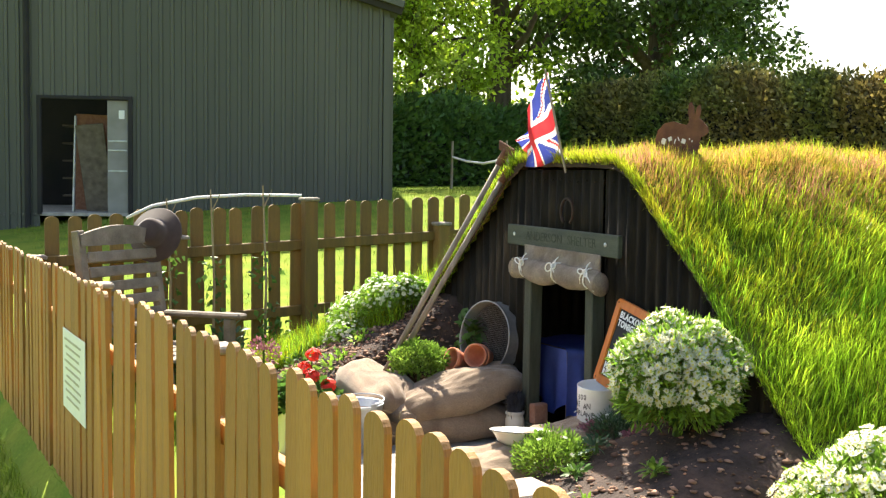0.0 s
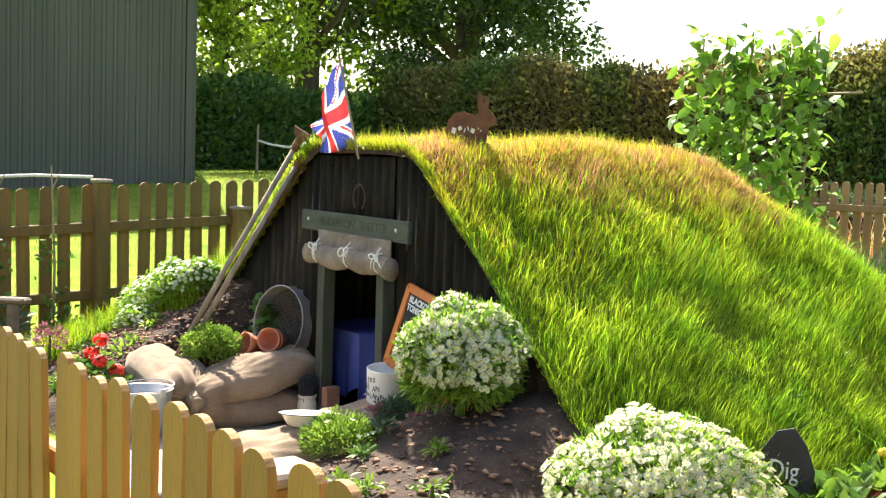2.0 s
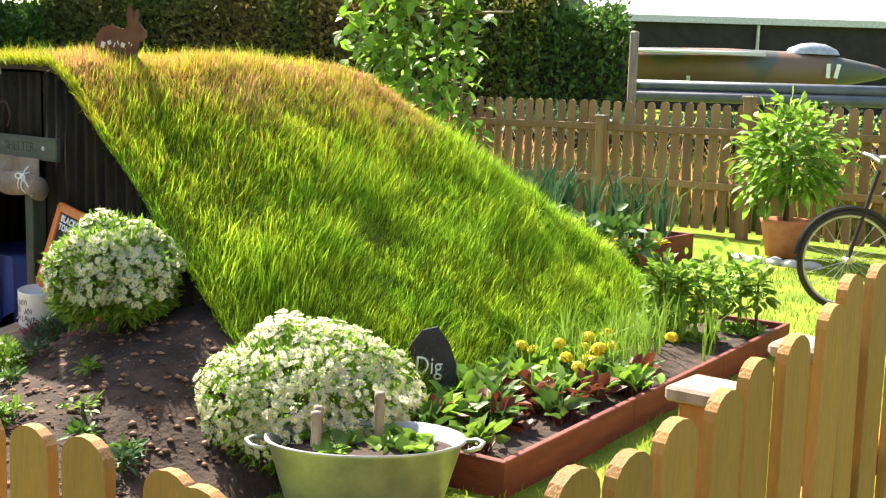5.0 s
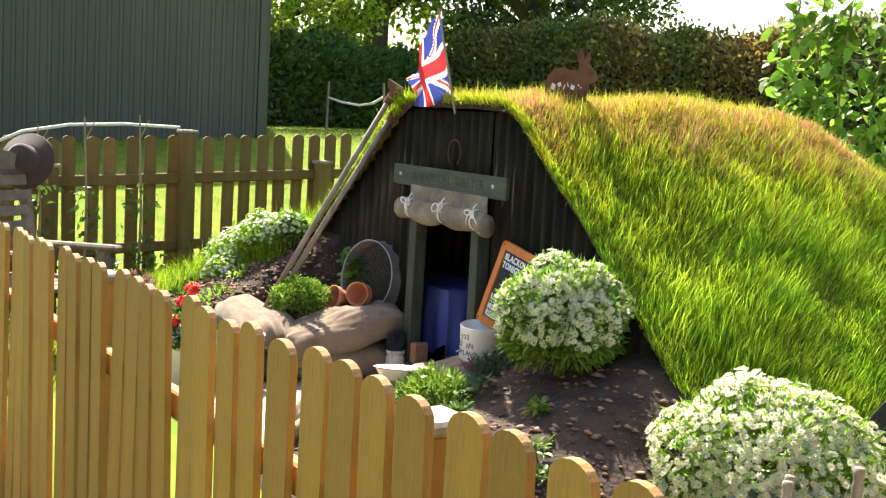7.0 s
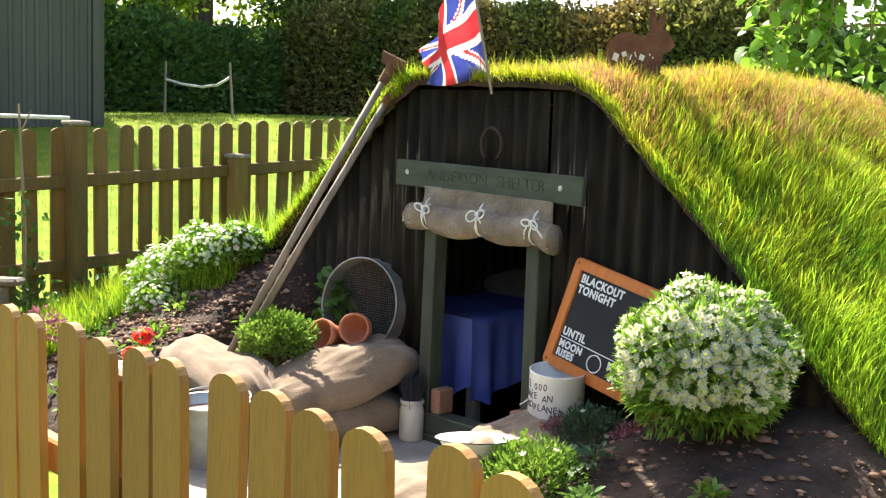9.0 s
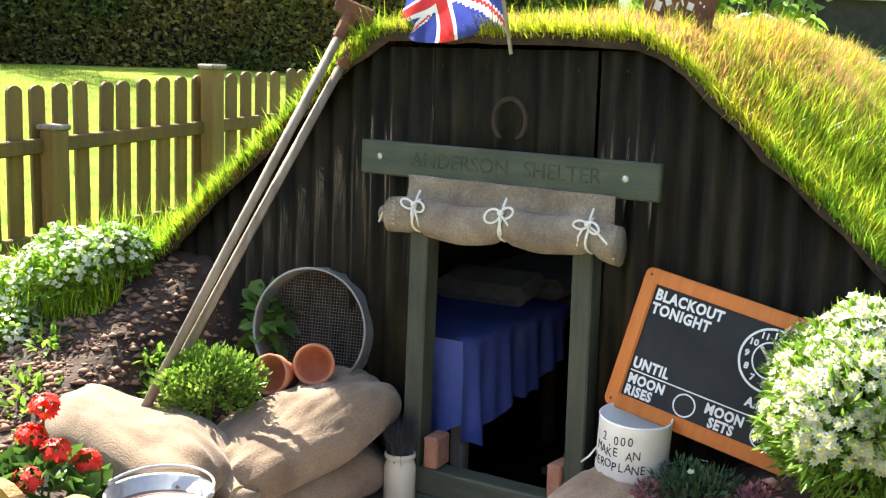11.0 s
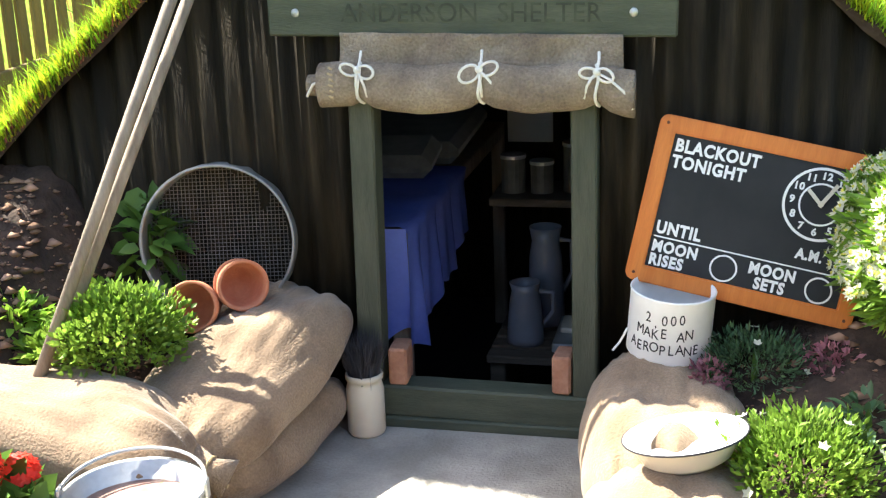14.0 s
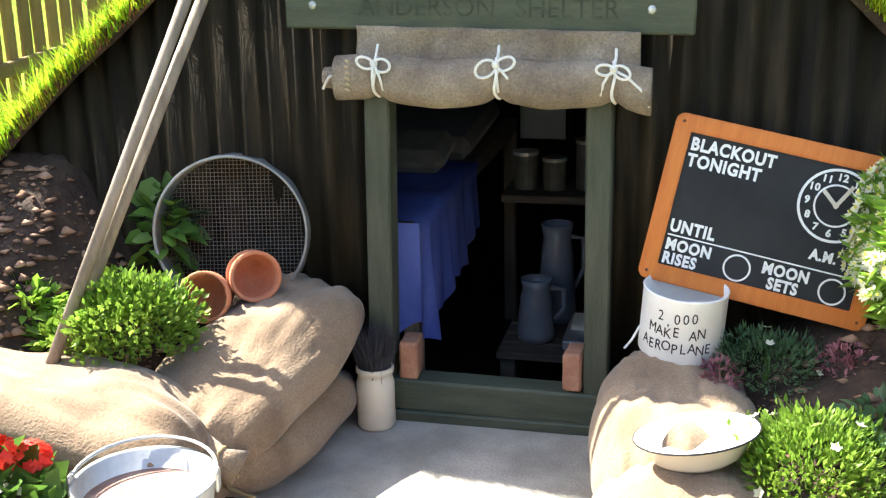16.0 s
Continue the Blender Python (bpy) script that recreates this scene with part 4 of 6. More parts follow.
def bow(x, seed, ends):
    r = rng(seed)
    z, rr = roll_at(x)
    t = part("tie", tube([(x + 0.004 * math.sin(3 * a), 0.95 * rr * math.cos(a), z + (rr + 0.004) * math.sin(a)) for a in np.linspace(0, math.tau, 18, endpoint=False)], 0.0042, 6, closed=True), M_ROPE, roll, "thick white cord", True)
    c = Vector((x, -rr * 0.75, z + rr * 0.75))
    for s in (-1, 1):
        w, h = 0.036 + 0.012 * r.uniform(), 0.012 + 0.01 * r.uniform()
        tilt = r.uniform(-0.5, 0.4)
        pts = []
        for a in np.linspace(-math.pi, math.pi, 15)[1:-1]:
            px, pz = w * (1 + math.cos(a)) * 0.5 * s, h * math.sin(a)
            pts.append(c + Vector((px, -0.006 - 0.008 * (1 + math.cos(a)) / 2, pz + tilt * px * s * 0.8)))
        part("loop", tube([c] + pts + [c], 0.0036, 6), M_ROPE, t, smooth=True)
    for ex, ez in ends:
        part("cord_end", tube([c, c + Vector((ex * 0.35, -0.012, ez * 0.15)), c + Vector((ex * 0.75, -0.012, ez * 0.5)), c + Vector((ex, -0.004, ez))], 0.0036, 6), M_ROPE, t, smooth=True)
    bm = bmesh.new()
    bmesh.ops.create_uvsphere(bm, u_segments=10, v_segments=7, radius=0.010, matrix=Matrix.Translation(c + Vector((0, -0.004, 0.004))))
    part("knot", bm, M_ROPE, t, smooth=True)
    part("hanger", tube([c, c + Vector((0.004, 0.012, 0.03)), c + Vector((0.002, 0.03, 0.045))], 0.0036, 6), M_ROPE, t)


bow(TIES[0], 81, ((-0.004, -0.058), (0.022, -0.062)))
bow(TIES[1], 82, ((0.006, -0.062), (0.038, -0.048)))
bow(TIES[2], 83, ((0.085, -0.085), (-0.03, -0.06)))
part("cord_end", tube([(-0.335, -0.035, 0.945), (-0.365, -0.03, 0.93), (-0.385, -0.02, 0.90)], 0.0036, 6), M_ROPE, roll)


# ---- sandbags ----
def sandbag(m, size, seed, label, material=M_SACK, tied=None, seam=True):
    """A filled sack with bulging sides, creases and a stitched or tied mouth."""
    sx, sy, sz = size[0] / 2, size[1] / 2, size[2] / 2
    bag = thing("sandbag", m, label, "sandbag", "sandbags by the door")
    def skin(up):
        def pt(a, b):
            u, w = math.sin((a - 0.5) * math.pi), math.sin((b - 0.5) * math.pi)
            body = ((1 - abs(u) ** 3.4) * (1 - abs(w) ** 2.6)) ** 0.5
            n1 = noise.noise(Vector((u * 1.9 + seed, w * 1.6, up * 3.0)))
            crease = max(0.0, 1 - abs(noise.noise(Vector((u * 1.3 + seed * 2, w * 4.2, up * 2.0)))) * 6)
            pleat = math.sin(w * 15 + seed * 3) * smooth(0.55, 0.98, abs(u))
            z = body * (1 + 0.22 * n1 - 0.07 * crease) + 0.10 * pleat * body ** 0.5
            x = sx * u * (1 - 0.13 * w ** 4 * abs(u) + 0.03 * noise.noise(Vector((w * 3, seed, u))))
            y = sy * w * (1 - 0.24 * u ** 4 + 0.05 * noise.noise(Vector((u * 2.4, seed * 1.7, w))))
            return (x, y, up * sz * z * (1.0 if up > 0 else 0.85) + 0.010 * math.sin(u * 5 + w * 3 + seed))
        return sheet(pt, 64, 44)
    v, f = join_arrays([skin(1.0), (lambda q: (q[0], q[1][:, ::-1]))(skin(-1.0))])
    v[:, 2] -= v[:, 2].min()
    raw("sack", v, f, material, bag, smooth=True)
    if seam:
        part("seam", tube([(sx * (0.955 + 0.03 * y * y), y * sy * 0.86, sz * 0.86 + 0.008 * math.sin(y * 5)) for y in np.linspace(-1, 1, 12)], 0.005, 6), M_STRAW, bag)
    if tied is not None:
        e = -1 if tied < 0 else 1
        part("neck", tube([(e * sx * 0.9, 0, sz * 0.75), (e * (sx + 0.03), 0, sz * 0.7), (e * (sx + 0.07), 0.01, sz * 0.55)], [0.07, 0.03, 0.05], 12), material, bag, smooth=True)
        part("string", tube([(e * (sx + 0.03), 0.033 * math.cos(a), sz * 0.7 + 0.033 * math.sin(a)) for a in np.linspace(0, math.tau, 12, endpoint=False)], 0.004, 6, closed=True), M_STRAW, bag)
    return bag


sandbag(pose(-0.515, 2.86, -0.03, 0, 0, -97), (0.66, 0.36, 0.22), 1.0, "brown hessian sandbag under another one")
sandbag(pose(-0.525, 2.88, 0.135, -5, 14, -101), (0.72, 0.385, 0.225), 2.3, "plump brown hessian sandbag with a stitched end in the sun")
sandbag(pose(-0.88, 2.56, -0.06, 0, 0, 1), (0.80, 0.34, 0.24), 3.1, "brown hessian sandbag at the bottom of a stack")
sandbag(pose(-0.90, 2.535, 0.108, -4, 5, -5), (0.80, 0.37, 0.23), 4.7, "pale hessian sandbag with a tied neck lit by the sun", tied=1)
sandbag(pose(0.52, 2.90, -0.05, 0, 0, 93), (0.72, 0.40, 0.345), 5.2, "grey hessian sandbag beside the door holding a tin")
sandbag(pose(0.56, 2.42, -0.06, 0, 0, 86), (0.66, 0.45, 0.285), 6.4, "pale hessian sandbag under an enamel basin", tied=-1)

# ---- things about the door ----
jar = thing("stoneware_jar", pose(-0.272, 3.055, 0.0), "cream glazed stoneware jar holding dark brushes", "jar")
part("pot", lathe([(0, 0.004), (0.046, 0.0), (0.051, 0.008), (0.051, 0.125), (0.046, 0.142), (0.043, 0.150), (0.050, 0.156), (0.051, 0.168), (0.047, 0.172), (0.043, 0.168), (0.043, 0.03), (0, 0.03)], 32), M_STONEWARE, jar, smooth=True)
r = rng(90)
for k in range(4):
    a = k * 1.7
    top_ = Vector((0.016 * math.cos(a), 0.016 * math.sin(a), 0.20))
    v, f = blade_arrays(np.tile([0.02 * math.cos(a), 0.02 * math.sin(a), 0.12], (260, 1)) + r.normal(size=(260, 3)) * 0.007, np.tile([0.12 * math.cos(a), 0.12 * math.sin(a), 1.0], (260, 1)), 0.15 * r.uniform(0.75, 1.1, 260), 0.004, r.normal(size=(260, 3)) * 0.10, r)
    raw("brush", v, f, M_LINT, jar, "black bristle brush")

sieve = thing("garden_sieve", pose(-0.672, 3.095, 0.297, -9, 0, 12), "round galvanised garden sieve with wire mesh leaning on the wall", "sieve")
R = 0.206
bm = bmesh.new()
ring = lathe([(R - 0.006, -0.045), (R + 0.001, -0.047), (R + 0.004, -0.043), (R, -0.036), (R, 0.036), (R + 0.003, 0.043), (R - 0.004, 0.046), (R - 0.006, 0.036), (R - 0.006, -0.045)], 56)
ring.transform(Matrix.Translation((0, 0, R)) @ Matrix.Rotation(radians(90), 4, "X"))
part("rim", ring, M_GREYMETAL, sieve, smooth=True)
bm.free()
bm = bmesh.new()
for k in range(-19, 20):
    x = k * 0.0105
    h = math.sqrt(max(0.0, (R - 0.006) ** 2 - x * x))
    if h > 0.01:
        rod((x, 0.03, R - h), (x, 0.03, R + h), 0.0011, n=4, bm=bm)
        rod((-h, 0.031, R + x), (h, 0.031, R + x), 0.0011, n=4, bm=bm)
tagged(part("wire_mesh", bm, M_WIRE, sieve, "rusty wire mesh"), kind="stuff")


def flowerpot(m, label, r0=0.062, h=0.125):
    p = thing("flowerpot", m, label, "flowerpot", "clay flowerpots")
    part("pot", lathe([(0, 0), (r0 * 0.66, 0), (r0 * 0.90, h * 0.76), (r0, h * 0.77), (r0 * 1.03, h), (r0 * 0.90, h), (r0 * 0.84, h * 0.72), (r0 * 0.58, 0.012), (0, 0.012)], 32), M_TERRA, p, smooth=True)
    return p


for at, aim, label in (((-0.671, 2.986, 0.370), (0.10, -0.80, 0.22), "terracotta flowerpot lying with its mouth to the front"),
                       ((-0.645, 3.090, 0.402), (0.50, -0.68, 0.16), "terracotta flowerpot lying on a sandbag nested over another"),
                       ((-0.622, 3.060, 0.409), (0.50, -0.68, 0.16), "terracotta flowerpot nested inside another")):
    flowerpot(Matrix.Translation(at) @ Vector(aim).to_track_quat("Z", "Y").to_matrix().to_4x4(), label, 0.065, 0.122)

# long-handled tools against the wall
for k, (foot, head) in enumerate((((-0.985, 2.53, 0.14), (-0.565, 3.134, 1.52)), ((-0.985, 2.575, 0.14), (-0.570, 3.149, 1.42)))):
    t = thing("garden_hoe" if k == 0 else "garden_rake", pose(0, 0, 0), "long ash-handled tool with a rusty head leaning on iron wall", "garden tool", "tools on the wall")
    a, b = Vector(foot), Vector(head)
    mid = (a + b) / 2 + Vector((0.005, -0.01, 0.0))
    part("shaft", tube([a, mid, b], [0.016, 0.0155, 0.015], 10), M_HANDLE, t, smooth=True)
    if k == 0:
        part("blade", box((0.15, 0.010, 0.055), (head[0] + 0.03, head[1] + 0.0, head[2] + 0.035), (10, 20, 5), 0.004), M_RUST, t)
        part("socket", rod(b - (b - a).normalized() * 0.06, b + (b - a).normalized() * 0.05, 0.022, 0.024), M_RUST, t)
    else:
        part("socket", rod(b - (b - a).normalized() * 0.05, b + (b - a).normalized() * 0.04, 0.021, 0.02), M_RUST, t)

# ---- blackout board ----
lean = 12
board = thing("blackout_board", pose(0.712, 3.112, 0.596, -lean, 11.4, -2), "orange-framed blackboard showing blackout and moon times", "sign board")
BW, BH, FR = 0.545, 0.412, 0.042
bm = bmesh.new()
box((BW - 0.06, 0.012, BH - 0.06), (0, 0.004, 0), bevel=0, bm=bm)
part("panel", bm, M_BOARD, board)
outer, inner = [], []


def rounded(w, h, r_, n=5):
    return [(sx * (w / 2 - r_) + r_ * math.cos(a), sz * (h / 2 - r_) + r_ * math.sin(a)) for (sx, sz, a0) in ((1, 1, 0), (-1, 1, 90), (-1, -1, 180), (1, -1, 270)) for a in [radians(a0 + 90 * i / n) for i in range(n + 1)]]


o_, i_ = rounded(BW, BH, 0.022), rounded(BW - 2 * FR, BH - 2 * FR, 0.002)
bm = bmesh.new()
lay = [[bm.verts.new((x, y, z)) for x, z in ring_] for ring_, y in ((o_, -0.010), (i_, -0.010), (i_, 0.006), (o_, 0.010))]
n_ = len(o_)
for a, b in zip(lay, lay[1:] + lay[:1]):
    for k in range(n_):
        bm.faces.new((a[k], a[(k + 1) % n_], b[(k + 1) % n_], b[k]))
bmesh.ops.recalc_face_normals(bm, faces=bm.faces)
bmesh.ops.bevel(bm, geom=[e for e in bm.edges if abs(e.verts[0].co.y + 0.010) < 1e-4 and abs(e.verts[1].co.y + 0.010) < 1e-4 and e.calc_face_angle(0) > 1], offset=0.004, segments=2, affect="EDGES")
part("frame", bm, M_ORANGE, board, "orange varnished wooden frame")
for sx, sz in ((-1, 1), (1, 1), (-1, -1), (1, -1)):
    bm = bmesh.new()
    bmesh.ops.create_uvsphere(bm, u_segments=8, v_segments=5, radius=0.004, matrix=Matrix.Translation((sx * (BW / 2 - 0.02), -0.010, sz * (BH / 2 - 0.02))))
    part("screw", bm, M_RUST, board)
FACE = -0.0035


def say(text, x, z, size, align="LEFT", bold=0.0017):
    words("lettering", text, size, pose(x, FACE, z, 90, 0, 0), M_WHITE, board, bold, align, 0.0006, 0.86)


L_ = -BW / 2 + FR + 0.007
say("BLACKOUT", L_, 0.1365, 0.042)
say("TONIGHT", L_, 0.097, 0.042)
say("UNTIL", L_, -0.066, 0.041)
say("MOON", L_, -0.112, 0.038)
say("RISES", L_, -0.146, 0.038)
say("MOON", 0.067, -0.113, 0.038, "CENTER")
say("SETS", 0.067, -0.147, 0.038, "CENTER")
say("A.M.", 0.140, -0.054, 0.034, "CENTER")
part("rule", box((BW - 2 * FR - 0.012, 0.0012, 0.0035), (0, FACE, -0.088), bevel=0), M_WHITE, board)


def hoop(cx, cz, rad, wire, n=32):
    bm = bmesh.new()
    a = [bm.verts.new((cx + q * math.cos(k * math.tau / n), FACE - 0.0006, cz + q * math.sin(k * math.tau / n))) for q in (rad - wire / 2, rad + wire / 2) for k in range(n)]
    for k in range(n):
        bm.faces.new((a[k], a[(k + 1) % n], a[n + (k + 1) % n], a[n + k]))
    return bm


part("moon_ring", hoop(-0.046, -0.129, 0.031, 0.0045), M_WHITE, board)
part("moon_ring", hoop(0.180, -0.130, 0.030, 0.0045), M_WHITE, board)
CX, CZ = 0.137, 0.070
clock = part("clock_face", hoop(CX, CZ, 0.085, 0.0065, 48), M_WHITE, board)
part("inner_ring", hoop(CX, CZ, 0.049, 0.0045, 40), M_WHITE, clock)
for k in range(1, 13):
    a = radians(90 - 30 * k)
    words("hour", str(k), 0.024, pose(CX + 0.067 * math.cos(a), FACE, CZ + 0.067 * math.sin(a), 90, 0, 0), M_WHITE, clock, 0.0010, "CENTER", 0.0006)
for ang, ln in ((140, 0.052), (62, 0.066)):
    bm = box((ln, 0.003, 0.009), (ln / 2 - 0.006, 0, 0), bevel=0)
    bm.transform(pose(CX, FACE - 0.003, CZ) @ Matrix.Rotation(radians(-ang), 4, "Y"))
    part("clock_pointer", bm, M_STONEWARE, clock)
part("pivot", rod((CX, FACE - 0.007, CZ), (CX, FACE, CZ), 0.006), M_STONEWARE, clock)

tin = thing("collecting_tin", pose(0.515, 3.035, 0.285, 3, 4, 0), "white papered tin with a handwritten label on a sandbag", "tin")
part("tin_body", lathe([(0, 0.004), (0.099, 0.0), (0.101, 0.004), (0.101, 0.158), (0.103, 0.162), (0.100, 0.165), (0.097, 0.16), (0.097, 0.02), (0, 0.02)], 40), M_WHITE, tin, smooth=True)
for row, (text, z) in enumerate((("2,000", 0.118), ("MAKE AN", 0.080), ("AEROPLANE", 0.042))):
    n_ = len(text)
    for k, ch in enumerate(text):
        if ch == " ":
            continue
        a = radians(-97 + (k - (n_ - 1) / 2) * 11.5)
        words("lettering", ch, 0.036, pose(0.1016 * math.cos(a), 0.1016 * math.sin(a), z - (0.013 if ch == "," else 0) + 0.003 * math.sin(k * 2.1 + row), 90, 0, math.degrees(a) + 90), M_INK, tin, 0, "CENTER", 0.0004, 0.85)
part("string", tube([(-0.10, -0.01, 0.05), (-0.115, -0.03, 0.02), (-0.13, -0.05, 0.004)], 0.003, 6), M_ROPE, tin)

basin = thing("enamel_basin", pose(0.575, 2.565, 0.222, -5, -3, 32), "white enamelled basin with a dark rim lying on a sandbag", "basin")
part("bowl", lathe([(0, 0.004), (0.075, 0.0), (0.10, 0.015), (0.125, 0.055), (0.140, 0.062), (0.138, 0.066), (0.121, 0.060), (0.094, 0.02), (0, 0.012)], 40, sx=0.97, sy=0.76), M_ENAMEL, basin, smooth=True)
part("rim_line", tube([(0.97 * 0.140 * math.cos(a), 0.76 * 0.140 * math.sin(a), 0.064) for a in np.linspace(0, math.tau, 40, endpoint=False)], 0.0022, 6, closed=True), M_INK, basin)
for k, (x, y) in enumerate(((-0.05, -0.02), (-0.02, -0.04), (0.02, -0.045), (-0.07, 0.01))):
    part("pebble", box((0.025, 0.018, 0.014), (x, y, 0.022), (10 * k, 20, 40 * k), 0.005), M_STONE if k % 2 else M_SLATE, basin)


def bucket(m, name, label, r_top, r_bot, h, material, fill=M_SOIL, bail=True):
    b = thing(name, m, label, "bucket")
    part("pail", lathe([(0, 0), (r_bot, 0), (r_bot + 0.003, 0.006), (r_top, h - 0.008), (r_top + 0.006, h - 0.004), (r_top + 0.004, h + 0.003), (r_top - 0.004, h), (r_bot + 0.01, h * 0.4), (0, h * 0.4)], 40), material, b, smooth=True)
    part("soil_fill", lathe([(0, h * 0.86), (r_top * 0.5, h * 0.865), (r_top * 0.955, h * 0.85)], 24), fill, b)
    if bail:
        part("bail", tube([(r_top * 1.02 * math.cos(a), 0.25 * r_top * math.sin(a) + r_top * 0.78 * math.sin(a), h + 0.012 + 0.012 * math.sin(a)) for a in np.linspace(0, math.pi, 20)], 0.004, 6), M_GALV, b)
        for s in (1, -1):
            part("ear", box((0.008, 0.035, 0.045), (s * (r_top + 0.006), 0, h - 0.005), bevel=0.006), M_GALV, b)
    return b


bucket(pose(-0.515, 2.245, -0.05, 0, 0, 15), "bucket", "grey galvanised bucket with earth inside and its handle down", 0.142, 0.100, 0.285, M_GALV, M_MUD)
ger = bucket(pose(-0.80, 2.07, -0.07, 0, 0, 40), "planted_pail", "white enamel pail planted with red geraniums", 0.155, 0.125, 0.30, M_ENAMEL, bail=False)

# ---- plants ----
def flower_arrays(at, way, size, r, petals=9):
    """Small open daisies: a star of petals and a domed centre, as two sets of arrays."""
    n = len(at)
    way = way / np.linalg.norm(way, axis=1, keepdims=True)
    s = np.cross(way, r.normal(size=(n, 3)))
    s /= np.linalg.norm(s, axis=1, keepdims=True)
    u = np.cross(way, s)
    k = petals * 2
    rad = np.broadcast_to(size, n)[:, None] / 2
    v = [at + way * 0.002]
    for j in range(k):
        a = j * math.tau / k
        q = rad * (1.0 if j % 2 else 0.62) * r.uniform(0.85, 1.1, (n, 1))
        v.append(at + (s * math.cos(a) + u * math.sin(a)) * q + way * (0.004 if j % 2 else 0.0))
    v = np.stack(v, 1).reshape(-1, 3)
    b = np.arange(n)[:, None] * (k + 1)
    f = np.concatenate([b + [[0, 1 + j, 1 + (j + 1) % k]] for j in range(k)], 0)
    w = [at + way * 0.008]
    for j in range(6):
        a = j * math.tau / 6
        w.append(at + (s * math.cos(a) + u * math.sin(a)) * rad * 0.30 + way * 0.003)
    w = np.stack(w, 1).reshape(-1, 3)
    b = np.arange(n)[:, None] * 7
    g = np.concatenate([b + [[0, 1 + j, 1 + (j + 1) % 6]] for j in range(6)], 0)
    return (v, f), (w, g)


def dome(n, radii, r, low=-0.5, rough=0.07):
    """Points over a lumpy dome and their outward ways."""
    p = sphere_points(n * 3, r)
    p = p[p[:, 2] > low][:n]
    q = p * np.array(radii) * (1 + rough * np.array([noise.noise(Vector(x * 2.3)) * 2 for x in p]))[:, None] * r.uniform(0.93, 1.05, (len(p), 1))
    return q, p


def daisy_bush(at, radii, flowers, seed, label, size=0.034):
    r = rng(seed)
    b = thing("daisy_bush", pose(*at), label, "flowering bush", "white daisy bushes")
    n = 4200
    q, p = dome(n, radii, r, -0.75)
    q = q * (r.uniform(0.35, 0.97, (len(q), 1)) ** 0.6)
    v, f = leaf_arrays(q, p + r.normal(size=p.shape) * 0.5 + [0, 0, 0.25], 0.055 * r.uniform(0.6, 1.3, len(q)), 0.016, r)
    tagged(raw("foliage", v, f, M_LEAF_LIGHT, b), kind="stuff")
    q, p = dome(2600, radii, r, -0.75)
    v, f = leaf_arrays(q * 0.97, p + r.normal(size=p.shape) * 0.5 + [0, 0, 0.25], 0.04 * r.uniform(0.6, 1.3, len(q)), 0.010, r)
    tagged(raw("young_leaf", v, f, M_LEAF_BEAN, b, "pale green young leaves"), kind="stuff")
    q, p = dome(flowers, radii, r, -0.30, 0.10)
    way = p + r.normal(size=p.shape) * 0.20 + np.array([0.0, -0.25, 0.40])
    a, c = flower_arrays(q * 1.02, way, size * r.uniform(0.75, 1.12, len(q)), r)
    tagged(raw("petals", *a, M_PETAL, b, "white petals"), kind="stuff")
    tagged(raw("flower_centre", *c, M_DISC, b, "yellow flower centres"), kind="stuff")
    stems = tube([(0, 0, -radii[2] * 1.0), (0.02, 0.01, 0)], [0.02, 0.012], 6)
    for k in range(9):
        a_ = k * math.tau / 9
        tube([(0, 0, -radii[2] * 0.9), (0.5 * radii[0] * math.cos(a_), 0.5 * radii[1] * math.sin(a_), -0.2 * radii[2])], [0.01, 0.005], 5, stems)
    part("stems", stems, M_LEAF_MID, b)
    return b


daisy_bush((1.165, 2.97, 0.592), (0.258, 0.258, 0.245), 1750, 101, "round bush covered in small white daisies by the wall")
daisy_bush((2.13, 3.15, 0.19), (0.40, 0.38, 0.31), 2800, 102, "wide mounded bush covered in small white daisies")


def bush(name, at, radii, leaves, length, width, material, seed, label, category="plant", low=-0.4, upward=0.6, fill=0.5, group=""):
    r = rng(seed)
    b = thing(name, pose(*at), label, category, group)
    q, p = dome(leaves, radii, r, low, 0.12)
    q = q * (r.uniform(fill, 1.0, (len(q), 1)))
    v, f = (broad_arrays if length > 0.045 else leaf_arrays)(q, p + r.normal(size=p.shape) * 0.45 + [0, 0, upward], length * r.uniform(0.6, 1.3, len(q)), width * r.uniform(0.7, 1.2, len(q)), r)
    tagged(raw("foliage", v, f, material, b), kind="stuff")
    part("stem", tube([(0, 0, -radii[2] * 1.2), (0, 0, radii[2] * 0.4)], [0.012, 0.005], 6), M_LEAF_MID, b)
    return b


def white_flowers(b, radii, count, size, seed):
    r = rng(seed)
    q, p = dome(count, radii, r, 0.0)
    a, c = flower_arrays(q * 1.05, p + [0, 0, 0.6], size, r, 5)
    tagged(raw("petals", *a, M_PETAL, b, "white petals"), kind="stuff")


bush("shrub", (-0.80, 2.745, 0.365), (0.175, 0.155, 0.125), 3600, 0.022, 0.014, M_LEAF_LIGHT, 111, "small bright green shrub of narrow leaves behind sandbags", "shrub")
b = bush("shrub", (0.80, 2.60, 0.20), (0.17, 0.17, 0.13), 3000, 0.022, 0.010, M_LEAF_LIGHT, 112, "small bright green shrub with a few white flowers", "shrub")
white_flowers(b, (0.17, 0.17, 0.13), 9, 0.028, 113)
b = bush("alpine_plant", (0.72, 2.99, 0.27), (0.155, 0.11, 0.085), 1700, 0.022, 0.006, M_LEAF_BLUE, 114, "dark needle-leaved alpine plant with white flowers", "plant")
white_flowers(b, (0.155, 0.11, 0.085), 7, 0.026, 115)
